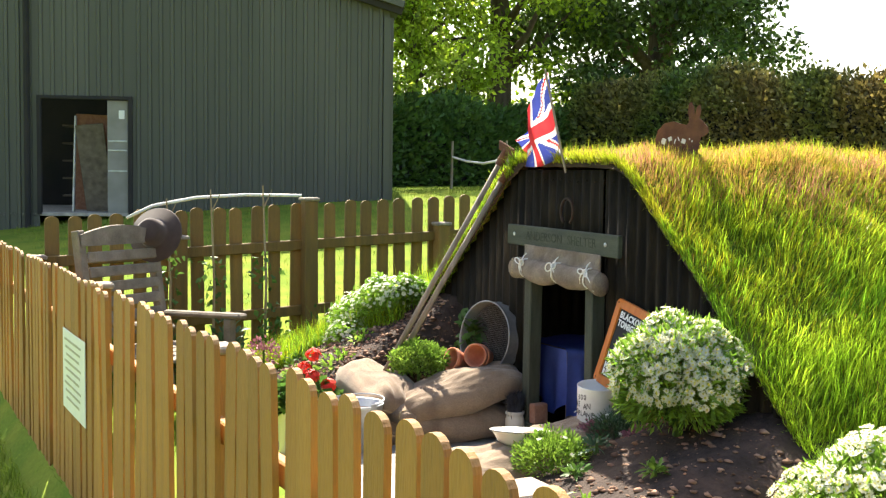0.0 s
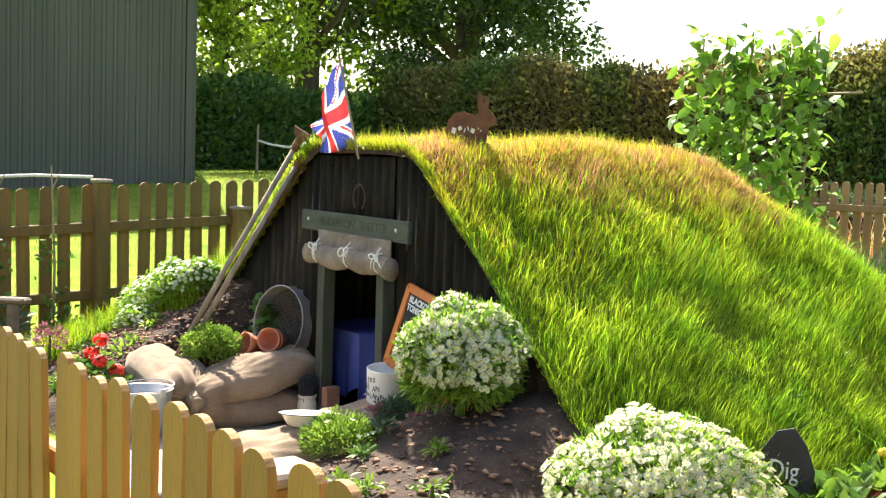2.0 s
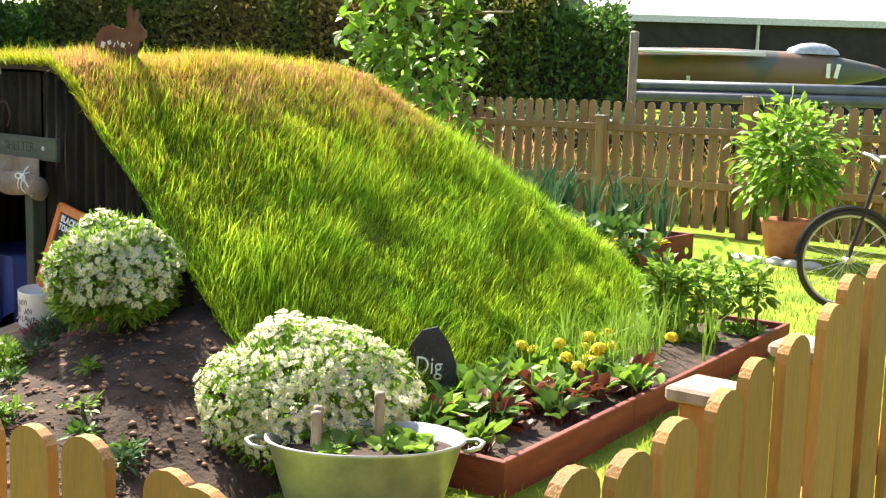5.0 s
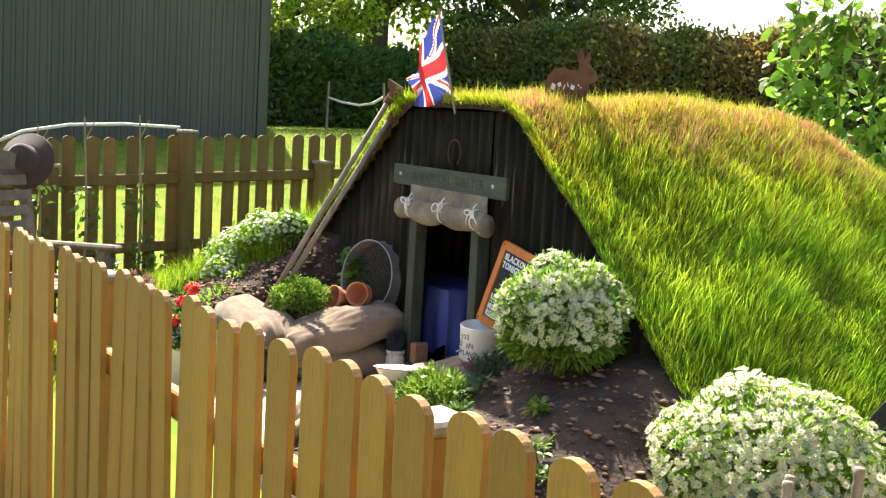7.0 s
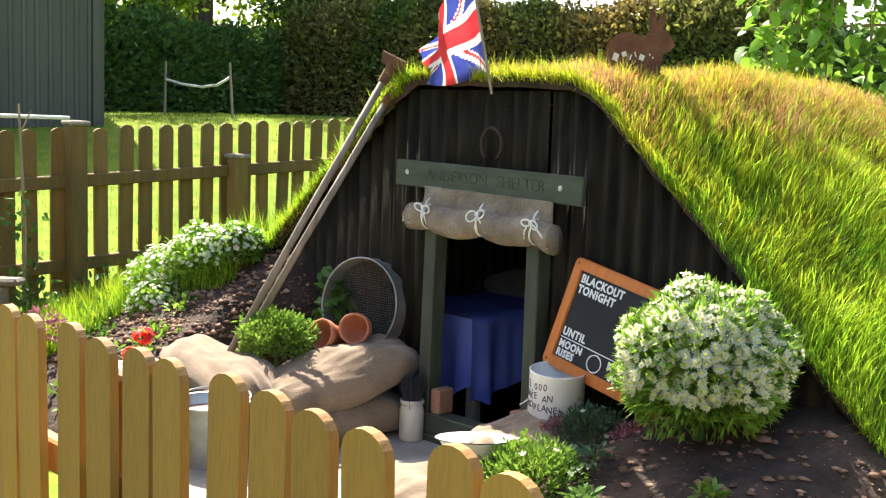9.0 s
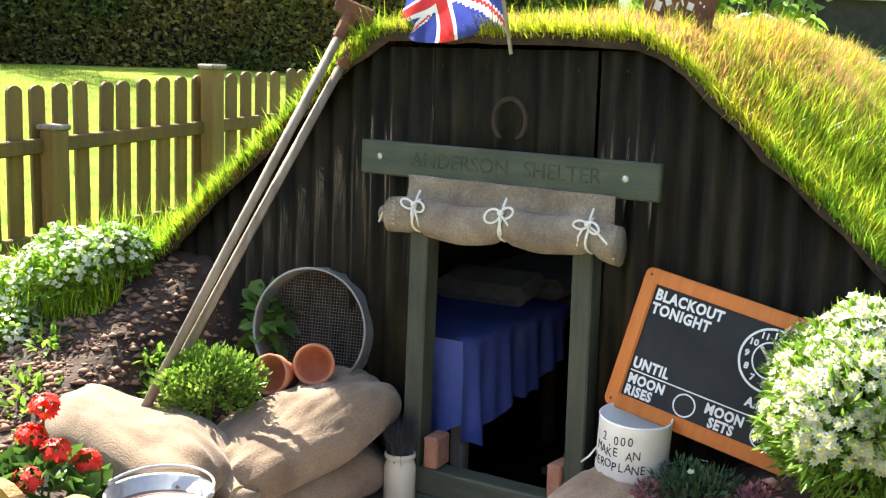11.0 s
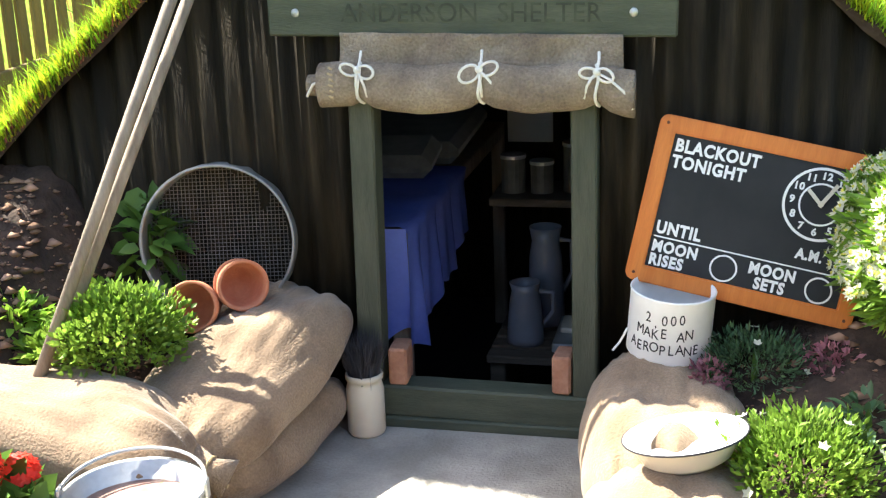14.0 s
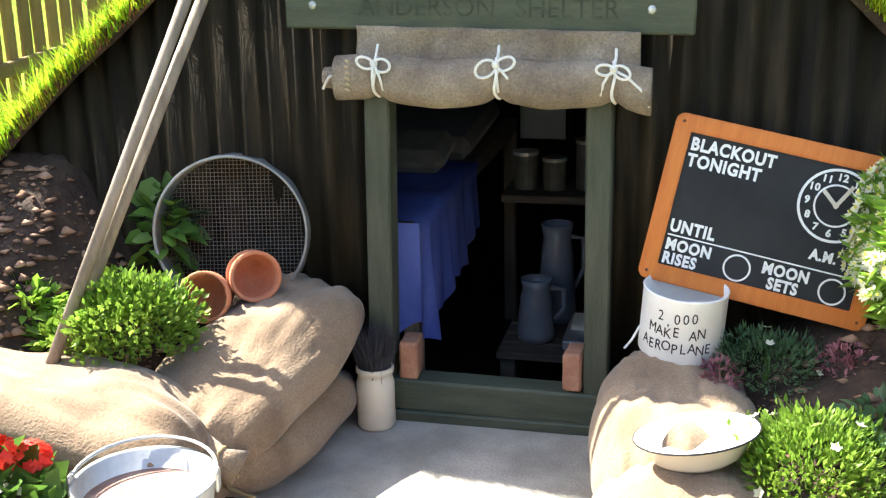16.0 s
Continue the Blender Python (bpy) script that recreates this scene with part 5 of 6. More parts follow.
bush("sedum", (0.905, 2.98, 0.27), (0.08, 0.07, 0.075), 420, 0.022, 0.012, M_SEDUM, 116, "pink fleshy sedum on bare earth", "plant", -0.6, 0.2)
bush("sedum", (0.615, 2.93, 0.255), (0.045, 0.06, 0.05), 240, 0.022, 0.012, M_SEDUM, 117, "pink fleshy sedum trailing over a sandbag", "plant", -0.6, 0.0)
bush("trailing_plant", (-0.87, 3.10, 0.50), (0.07, 0.05, 0.12), 70, 0.07, 0.055, M_LEAF_MID, 118, "broad-leaved green plant growing against the iron wall", "plant", -0.9, 0.2)
for k, (x, y, z, q_) in enumerate(((-1.62, 2.90, 0.60, 0.17), (-1.84, 2.82, 0.46, 0.18), (-1.47, 2.99, 0.68, 0.11), (-1.70, 2.70, 0.38, 0.13))):
    rad_ = (q_ * 1.1, q_, q_)
    w = bush("white_flowered_plant", (x, y, z), rad_, int(9000 * q_), 0.046, 0.020, M_LEAF_BEAN, 1190 + k, "pale leafy plant topped with white flower heads", "plant", -0.6, 0.7, 0.35, "white flowers on the bank")
    white_flowers(w, rad_, int(1500 * q_), 0.028, 1200 + k)
for k, (x, y, z, s, mt) in enumerate(((-1.25, 2.45, 0.16, 0.16, M_LEAF_LIGHT), (-1.45, 2.62, 0.24, 0.14, M_LEAF_BLUE), (-1.55, 2.35, 0.12, 0.20, M_LEAF_LIGHT), (-1.2, 2.62, 0.26, 0.10, M_LEAF_MID), (-1.75, 2.45, 0.18, 0.17, M_LEAF_MID), (-1.08, 2.28, 0.10, 0.15, M_LEAF_LIGHT), (-1.95, 2.6, 0.25, 0.2, M_LEAF_LIGHT), (-1.4, 2.15, 0.04, 0.17, M_LEAF_LIGHT), (-1.02, 2.77, 0.30, 0.07, M_LEAF_LIGHT), (-1.12, 2.82, 0.36, 0.08, M_LEAF_BEAN), (-1.48, 2.72, 0.36, 0.13, M_LEAF_BEAN), (-1.36, 2.52, 0.24, 0.17, M_LEAF_BEAN))):
    bush("bedding_plant", (x, y, z), (s, s * 0.9, s * 0.75), int(380 * s / 0.15), 0.05, 0.022, mt, 130 + k, "low leafy bedding plant in the earth bank", "plant", -0.5, 0.5, 0.3, "bedding plants in the bank")
bush("heuchera", (-1.85, 2.2, 0.30), (0.10, 0.10, 0.10), 180, 0.03, 0.02, M_SEDUM, 140, "faded pink flower heads on thin stems", "plant", -0.6, 0.2)
r = rng(150)
for k in range(16):
    x, y = 0.85 + 1.15 * r.uniform(), 1.75 + 1.0 * r.uniform()
    s = 0.035 + 0.035 * r.uniform()
    bush("seedling", (x, y, bank_right(x, y) + s * 0.5), (s, s, s * 0.6), int(26 + 30 * r.uniform()), 0.05, 0.02, (M_LEAF_MID, M_LEAF_LIGHT, M_LEAF_BLUE)[k % 3], 151 + k, "small green seedling in bare earth", "seedling", -0.4, 0.4, 0.1, "seedlings in the earth bank")
# clods and pebbles on the banks
for k, (fn, x0, x1, y0, y1, count) in enumerate(((bank_right, 0.6, 2.1, 1.7, 3.1, 1500), (bank_left, -2.0, -0.80, 2.2, 3.15, 3600))):
    r = rng(180 + k)
    vs, fs = [], []
    octa = np.array([(1, 0, 0), (-1, 0, 0), (0, 1, 0), (0, -1, 0), (0, 0, 1), (0, 0, -1)], float)
    of = np.array([(0, 2, 4), (2, 1, 4), (1, 3, 4), (3, 0, 4), (2, 0, 5), (1, 2, 5), (3, 1, 5), (0, 3, 5)])
    for i in range(count):
        x, y = r.uniform(x0, x1), r.uniform(y0, y1)
        s = 0.004 + 0.020 * r.uniform() ** 2.5
        vs.append(octa * s * r.uniform(0.4, 1.5, (6, 3)) * [1.2, 1.0, 0.5] + (x, y, fn(x, y) + s * 0.1))
        fs.append(of + 6 * i)
    tagged(raw("earth_clods", np.concatenate(vs), np.concatenate(fs), M_CLOD), "crumbled clods and dry bark on the earth bank", "clods", kind="stuff")

# red geraniums in the white pail
r = rng(190)
q, p = dome(260, (0.15, 0.15, 0.12), r, -0.1)
v, f = leaf_arrays(q + [0, 0, 0.26], p + r.normal(size=p.shape) * 0.4, 0.06 * r.uniform(0.7, 1.2, len(q)), 0.055, r)
raw("leaves", v, f, M_LEAF_MID, ger)
for k, (x, y, z) in enumerate(((-0.01, 0.02, 0.45), (0.06, -0.02, 0.42), (0.02, 0.06, 0.52), (0.13, 0.03, 0.37), (0.0, -0.10, 0.37))):
    q = sphere_points(46, r) * np.array([0.036, 0.036, 0.030]) + (x, y, z)
    a, c = flower_arrays(q, q - (x, y, z - 0.02), 0.030, r, 5)
    head = raw("flower_head", *a, M_RED, ger, "bright red flower head")
    part("stalk", tube([(x * 0.5, y * 0.5, 0.24), (x * 0.9, y * 0.9, z)], 0.004, 5), M_LEAF_MID, head)

# ---- raised beds ----
def raised_bed(m, w, l, h, label):
    b = thing("raised_bed", m, label, "raised bed", "red raised beds")
    for x in (-w / 2, w / 2):
        n = max(1, round(l / 1.1))
        for k in range(n):
            part("plank", box((0.03, l / n - 0.004, h), (x, -l / 2 + l / n * (k + 0.5), h / 2), bevel=0.004), M_REDWOOD, b)
    for y in (-l / 2, l / 2):
        part("end_plank", box((w + 0.03, 0.03, h), (0, y, h / 2), bevel=0.004), M_REDWOOD, b)
    v, f = sheet(lambda u, t: (-w / 2 + 0.016 + (w - 0.032) * u, -l / 2 + 0.016 + (l - 0.032) * t, h - 0.05 + 0.02 * wavy(u * 5, t * 9, 2.0) + 0.02 * math.sin(u * math.pi)), 16, 40)
    raw("earth", v, f, M_SOIL, b, "dark garden earth", True)
    return b


raised_bed(pose(2.40, 5.02, -0.08, 0, 0, 4.5), 0.78, 3.35, 0.165, "long red-stained plank bed full of vegetables")
raised_bed(pose(-0.35, 8.75, 0.0, 0, 0, 0), 2.2, 1.1, 0.24, "red-stained plank bed full of leeks by the fence")


def clump(name, at, leaves, length, width, material, seed, label, category, up=0.9, spread=0.05, group="", stem=None):
    """Leaves that spring from one root."""
    r = rng(seed)
    c = thing(name, pose(*at), label, category, group)
    root_ = r.normal(size=(leaves, 3)) * [spread, spread, 0.002]
    way = np.stack([r.normal(size=leaves), r.normal(size=leaves), np.full(leaves, 1.0) * up * r.uniform(0.6, 1.6, leaves)], 1)
    way /= np.linalg.norm(way, axis=1, keepdims=True)
    L = length * r.uniform(0.6, 1.2, leaves)
    if stem:
        bm = bmesh.new()
        for i in range(leaves):
            tube([root_[i], root_[i] + way[i] * L[i] * 0.7], [0.005, 0.003], 4, bm)
        tagged(part("leaf_stalk", bm, stem, c), kind="stuff")
        root_ = root_ + way * (L * 0.65)[:, None]
        way = way + np.stack([r.normal(size=leaves) * 0.4, r.normal(size=leaves) * 0.4, np.full(leaves, -0.1)], 1)
    v, f = broad_arrays(root_, way, L, width * r.uniform(0.7, 1.2, leaves), r, 0.18)
    raw("leaves", v, f, material, c)
    return c


def blades(name, at, count, height, width, material, seed, label, category, group="", spread=0.05, lean=0.25):
    r = rng(seed)
    c = thing(name, pose(*at), label, category, group)
    root_ = r.normal(size=(count, 3)) * [spread, spread, 0]
    ln = r.normal(size=(count, 3)) * lean
    ln[:, 2] = -0.1
    v, f = blade_arrays(root_, np.tile([0.0, 0, 1], (count, 1)), height * r.uniform(0.6, 1.15, count), width, ln, r)
    raw("leaves", v, f, material, c)
    return c


BZ = 0.04
r = rng(200)
for k in range(44):
    y = 3.42 + 1.45 * r.uniform()
    clump("chard", (2.16 + 0.62 * r.uniform(), y, BZ), 24, 0.115, 0.058, M_LEAF_RED if k % 6 == 3 else (M_LEAF_LIGHT, M_LEAF_MID, M_LEAF_BEAN)[k % 3], 700 + k, "leafy chard with glossy green leaves" if k % 6 != 3 else "beet with dark red leaves", "vegetable", 2.1, 0.03, "vegetables in the long bed", M_LEAF_RED)
for k in range(6):
    x, y = 2.22 + 0.3 * r.uniform(), 4.55 + 0.65 * r.uniform()
    m_ = clump("marigold", (x, y, BZ), 30, 0.12, 0.03, M_LEAF_MID, 230 + k, "yellow marigold in full flower", "flower", 1.0, 0.04, "marigolds in the long bed")
    for j in range(3):
        c = np.array([0.08 * r.normal(), 0.08 * r.normal(), 0.13 + 0.06 * r.uniform()])
        q = sphere_points(50, r) * [0.027, 0.027, 0.018] + c
        a, _ = flower_arrays(q, q - c + [0, 0, 0.01], 0.028, r, 5)
        raw("flower_head", *a, M_YELLOW, m_, "yellow flower head")
for k in range(34):
    x, y = 2.12 + 0.55 * r.uniform(), 4.6 + 1.3 * r.uniform()
    blades("onion", (x, y, BZ), 9, 0.40, 0.008, M_LEAF_LIGHT, 740 + k, "thin green onion leaves", "vegetable", "vegetables in the long bed", 0.012, 0.22)
for k in range(9):
    x, y = 2.1 + 0.5 * r.uniform(), 5.75 + 0.75 * r.uniform()
    clump("broad_bean", (x, y, BZ), 26, 0.10, 0.05, M_LEAF_BEAN if k % 2 else M_LEAF_LIGHT, 270 + k, "upright pale green broad bean plant", "vegetable", 1.0, 0.05, "vegetables in the long bed")
    bush("broad_bean", (x, y, BZ + 0.28), (0.09, 0.09, 0.26), 90, 0.08, 0.04, M_LEAF_BEAN if k % 2 else M_LEAF_LIGHT, 290 + k, "tall pale green broad bean plant", "vegetable", -0.9, 0.3, 0.1, "vegetables in the long bed")
for k in range(6):
    clump("strawberry_plant", (2.25 + 0.4 * r.uniform(), 3.42 + 0.15 * k, BZ), 9, 0.09, 0.06, (M_LEAF_RED, M_LEAF_LIGHT, M_LEAF_MID)[k % 3], 300 + k, "low leafy salad plant in the bed", "vegetable", 0.7, 0.04, "vegetables in the long bed")
tag = thing("plant_label", pose(2.03, 4.72, 0.02, 0, 0, 60), "small pale wooden plant label at the bed's edge", "label")
part("stake", box((0.10, 0.008, 0.16), (0, 0, 0.08), bevel=0.003), M_HANDLE, tag)
for k in range(22):
    x, y = -1.3 + 1.95 * r.uniform(), 8.3 + 0.9 * r.uniform()
    blades("leek", (x, y, 0.20), 16, 0.70, 0.030, M_LEAF_LEEK, 780 + k, "tall blue-green leek leaves", "vegetable", "leeks in the far bed", 0.03, 0.22)
for k in range(4):
    clump("marigold", (0.45 + 0.1 * k, 8.3 + 0.1 * k, 0.2), 25, 0.12, 0.03, M_YELLOW, 345 + k, "small yellow marigold at the bed's corner", "flower", 0.8, 0.04, "marigolds in the far bed")

# ---- runner beans on canes ----
beans = thing("bean_row", pose(0, 0, 0), "runner beans climbing a row of canes", "beans")
r = rng(360)
cane_tops = []
for k in range(5):
    x, y = -1.02 + 0.21 * k, 6.85 + 0.08 * k
    a, b_ = Vector((x - 0.05, y - 0.1, 0.0)), Vector((x + 0.04 * r.normal(), y + 0.05, 2.45 + 0.1 * r.normal()))
    part("cane", rod(a, b_, 0.011, 0.008, 7), M_CANE, beans)
    cane_tops.append((a, b_))
part("cross_cane", rod((-1.25, 6.85, 1.98), (0.15, 7.3, 2.02), 0.011, 0.009, 7), M_CANE, beans)
at_, way_ = [], []
for i in range(1500):
    a, b_ = cane_tops[r.integers(0, 5)]
    t = r.uniform(0.05, 1.02)
    p = a.lerp(b_, t) + Vector((r.normal() * 0.075 + 0.16 * (1 - t) ** 2, r.normal() * 0.08, r.normal() * 0.05))
    at_.append(p)
    way_.append((r.normal() * 0.7 + 0.2, r.normal() * 0.7 - 0.5, -0.35 + 0.4 * r.normal()))
v, f = broad_arrays(np.array(at_), np.array(way_), 0.115 * r.uniform(0.5, 1.25, 1500), 0.095 * r.uniform(0.6, 1.15, 1500), r, 0.10)
tagged(raw("leaves", v, f, M_LEAF_BEAN, beans), kind="stuff")
for k in range(5):
    a, b_ = cane_tops[k]
    part("vine", tube([a.lerp(b_, t) + Vector((0.025 * math.cos(t * 30 + k), 0.025 * math.sin(t * 30 + k), 0)) for t in np.linspace(0, 1, 24)], 0.004, 5), M_LEAF_MID, beans)
for k in range(5):
    bush("squash_plant", (-0.3 + 0.3 * k, 7.35 + 0.1 * k, 0.25), (0.25, 0.22, 0.28), 130, 0.13, 0.09, M_LEAF_BLUE if k % 2 else M_LEAF_MID, 370 + k, "leafy vegetable growing behind the mound", "vegetable", -0.8, 0.3, 0.3, "vegetables behind the mound")

pt = thing("potted_shrub", pose(1.35, 9.9, 0.05), "bright green leafy shrub in a stone-ringed pot", "shrub")
r = rng(380)
q, p = dome(900, (0.48, 0.42, 0.55), r, -0.8, 0.15)
v, f = broad_arrays(q * r.uniform(0.4, 1, (len(q), 1)) + [0, 0, 0.85], p + r.normal(size=p.shape) * 0.5, 0.14 * r.uniform(0.6, 1.2, len(q)), 0.06, r)
raw("foliage", v, f, M_LEAF_BEAN, pt)
part("stem", tube([(0, 0, 0.1), (0.02, 0, 0.9)], [0.03, 0.015], 7), M_BARK, pt)
part("pot", lathe([(0, 0), (0.15, 0), (0.21, 0.30), (0.22, 0.33), (0.19, 0.33), (0.17, 0.27), (0, 0.27)], 24), M_TERRA, pt, smooth=True)
for k in range(5):
    s = thing("stone", pose(1.1 + 0.16 * k, 9.55 - 0.03 * (k % 2), 0.03), "rounded pale stone edging a pot", "stone", "edging stones")
    bm = bmesh.new()
    bmesh.ops.create_icosphere(bm, subdivisions=2, radius=0.09, matrix=Matrix.Diagonal((1.1, 0.8, 0.6, 1)))
    for vv in bm.verts:
        vv.co *= 1 + 0.2 * noise.noise(vv.co * 12 + Vector((k, 0, 0)))
    part("rock", bm, M_STONE, s, smooth=True)
# growth along the left fence
for k in range(9):
    bush("border_plant", (-2.85 + 0.15 * r.uniform(), 1.5 + 0.36 * k, 0.12), (0.16, 0.16, 0.22 + 0.16 * r.uniform()), 260, 0.07, 0.03, (M_LEAF_MID, M_LEAF_DARK, M_LEAF_BLUE)[k % 3], 400 + k, "leafy green border plant at the fence's foot", "plant", -0.7, 0.5, 0.2, "plants along the fence")
for k, (y, z) in enumerate(((1.85, 1.28), (2.15, 1.34), (2.52, 1.37))):
    s = thing("stick", pose(-2.8, y, -0.05), "thin bare pea stick with climbing shoots", "stick", "pea sticks")
    part("stick", tube([(0, 0, 0), (0.02, 0.01, 0.7), (0, -0.01, z)], [0.012, 0.010, 0.006], 6), M_CANE, s)
    part("twig", tube([(0, 0, z - 0.15), (0.02, 0.05, z - 0.03)], [0.006, 0.003], 5), M_CANE, s)
    r2 = rng(420 + k)
    n = 60
    at2 = np.stack([r2.normal(size=n) * 0.05, r2.normal(size=n) * 0.05, r2.uniform(0.05, 0.9, n)], 1)
    v, f = leaf_arrays(at2, r2.normal(size=(n, 3)), 0.06, 0.04, r2)
    raw("leaves", v, f, M_LEAF_MID, s)
hose = thing("bent_pipe", pose(0, 0, 0), "pale bent pipe resting along the pea sticks", "pipe")
part("pipe", tube([(-2.82, 1.58, 1.10), (-2.82, 1.75, 1.18), (-2.82, 2.05, 1.235), (-2.82, 2.4, 1.255), (-2.82, 2.80, 1.25)], 0.011, 8), M_ROPE, hose, smooth=True)

# ---- flag ----
flag = thing("flag", pose(0, 0, 0), "small union flag hanging from a thin leaning stick", "flag")
P0, P1 = Vector((0.025, 3.150, 1.43)), Vector((-0.03, 3.050, 1.945))
part("stick", rod(P0, P1, 0.006, 0.005, 8), M_HANDLE, flag)


def cloth(u, v):
    base = P0.lerp(P1, 0.08 + 0.90 * v)
    drop = Vector((-0.42 + 0.16 * v, 0.02, 0.02 - 0.36 * v))
    fold = 0.036 * math.sin(u * 7.5 + v * 2.0) * (0.25 + u) + 0.012 * math.sin(u * 15 - v * 4)
    return tuple(base + drop * u + Vector((0.012 * math.sin(v * 9) * u, fold - 0.02 * u, -0.015 * u * u * (1 - v) + 0.02 * math.sin(u * 6 + 1) * (1 - v))))


FW, FH = 72, 40
fv, ff = sheet(cloth, FW, FH)
cl = raw("cloth", fv, ff, M_FLAGBLUE, flag, "red, white and blue printed cloth", True)
cl.data.materials.append(M_FLAGWHITE)
cl.data.materials.append(M_FLAGRED)


def union(a, b):
    """Colour of the flag at a across 0..2 and b up 0..1: 0 blue, 1 white, 2 red."""
    x, y = a - 1.0, b - 0.5
    if abs(x) < 0.10 or abs(y) < 0.10:
        return 2
    if abs(x) < 0.17 or abs(y) < 0.17:
        return 1
    d1, d2 = (x * 0.5 - y) / 1.118, (x * 0.5 + y) / 1.118
    d1, d2 = d1 * 2, d2 * 2
    if 0 < d1 * (1 if x > 0 else -1) < 0.075 or 0 < d2 * (-1 if x > 0 else 1) < 0.075:
        return 2
    if abs(d1) < 0.115 or abs(d2) < 0.115:
        return 1
    return 0


cl.data.polygons.foreach_set("material_index", np.array([union(2 * (k // FH + 0.5) / FW, (k % FH + 0.5) / FH) for k in range(FW * FH)], np.int32))

# ---- rusty rabbit sign ----
rab = thing("rabbit_sign", pose(0.40, 3.57, mound_z(0.4, 3.57) - 0.052, 0, 0, 33) @ Matrix.Diagonal((0.82, 1, 0.93, 1)), "rusty iron rabbit cut-out with chalked writing on the mound", "sign")
shape = [(-0.15, 0.10), (-0.158, 0.15), (-0.145, 0.20), (-0.105, 0.238), (-0.05, 0.25), (0.0, 0.235), (0.035, 0.23), (0.05, 0.25), (0.04, 0.295), (0.045, 0.34), (0.06, 0.35), (0.075, 0.325), (0.082, 0.28), (0.095, 0.325), (0.112, 0.335), (0.12, 0.305), (0.112, 0.265), (0.135, 0.245), (0.165, 0.215), (0.168, 0.19), (0.145, 0.172), (0.12, 0.165), (0.112, 0.12), (0.105, 0.085), (0.14, 0.065), (0.135, 0.045), (0.06, 0.045), (-0.02, 0.055), (-0.10, 0.055), (-0.145, 0.07)]
bm = bmesh.new()
face = bm.faces.new([bm.verts.new((x, -0.003, z)) for x, z in shape])
got = bmesh.ops.extrude_face_region(bm, geom=[face])
bmesh.ops.translate(bm, verts=[g for g in got["geom"] if isinstance(g, bmesh.types.BMVert)], vec=(0, 0.006, 0))
bmesh.ops.recalc_face_normals(bm, faces=bm.faces)
part("plate", bm, M_RUST, rab)
part("spike", rod((-0.01, 0, -0.2), (-0.01, 0, 0.08), 0.006), M_RUST, rab)
for k, (x, w, h) in enumerate(((-0.105, 0.026, 0.042), (-0.065, 0.022, 0.028), (-0.034, 0.006, 0.034), (-0.012, 0.006, 0.030), (0.018, 0.024, 0.032), (0.055, 0.006, 0.012), (0.07, 0.006, 0.012))):
    part("chalk_bar", box((w, 0.002, h * 0.75), (x, -0.0045, 0.145 + 0.012 * (k % 2)), (0, 20 * (-1) ** k, 0), 0), M_CHALK, rab)

# ---- slate marker ----
sl = thing("slate_marker", pose(2.12, 3.93, -0.05, -6, 2, 38), "black slate marker with chalked writing stuck in earth", "sign")
out = [(-0.10, 0.0), (0.10, 0.0), (0.115, 0.26), (0.075, 0.36), (0.02, 0.43), (-0.05, 0.41), (-0.105, 0.33), (-0.10, 0.15)]
bm = bmesh.new()
face = bm.faces.new([bm.verts.new((x, -0.006, z)) for x, z in out])
got = bmesh.ops.extrude_face_region(bm, geom=[face])
bmesh.ops.translate(bm, verts=[g for g in got["geom"] if isinstance(g, bmesh.types.BMVert)], vec=(0, 0.012, 0))
bmesh.ops.recalc_face_normals(bm, faces=bm.faces)
bmesh.ops.bevel(bm, geom=bm.edges[:], offset=0.002, segments=1, affect="EDGES")
part("slab", bm, M_SLATE, sl)
words("lettering", "Dig", 0.11, pose(-0.01, -0.0075, 0.25, 90, 0, 0), M_WHITE, sl, 0.0, "CENTER", 0.0006, 0.8)
part("chalk_bar", box((0.11, 0.002, 0.012), (0.0, -0.0075, 0.12), (0, 8, 0), 0), M_WHITE, sl)

# ---- tin bath with tools ----
tub = thing("tin_bath", pose(2.60, 2.98, -0.08, 0, 0, 41), "oval galvanised tin bath planted with strawberries", "tub")
part("bath", lathe([(0, 0.0), (0.26, 0.0), (0.27, 0.01), (0.345, 0.262), (0.358, 0.268), (0.356, 0.278), (0.340, 0.274), (0.30, 0.15), (0, 0.15)], 48, sx=1.0, sy=0.62), M_GALV, tub, smooth=True)
part("earth", lathe([(0, 0.240), (0.2, 0.245), (0.326, 0.230)], 32, sx=1.0, sy=0.60), M_SOIL, tub)
for s in (1, -1):
    part("handle", tube([(s * 0.345, -0.06, 0.245), (s * 0.40, -0.05, 0.255), (s * 0.42, 0.0, 0.26), (s * 0.40, 0.05, 0.255), (s * 0.345, 0.06, 0.245)], 0.008, 8), M_GALV, tub, smooth=True)
for k, (x, y) in enumerate(((-0.14, -0.08), (-0.06, 0.02), (0.06, -0.02), (0.16, -0.08), (0.18, 0.06), (0.1, 0.1), (-0.18, 0.06), (0.22, -0.01))):
    c = tub.matrix_world @ Vector((x, y, 0.240))
    clump("strawberry_plant", c, 10, 0.085, 0.062, M_LEAF_LIGHT if k % 2 else M_LEAF_BEAN, 440 + k, "young strawberry plant in the tin bath", "plant", 0.6, 0.02, "strawberries in the tin bath")
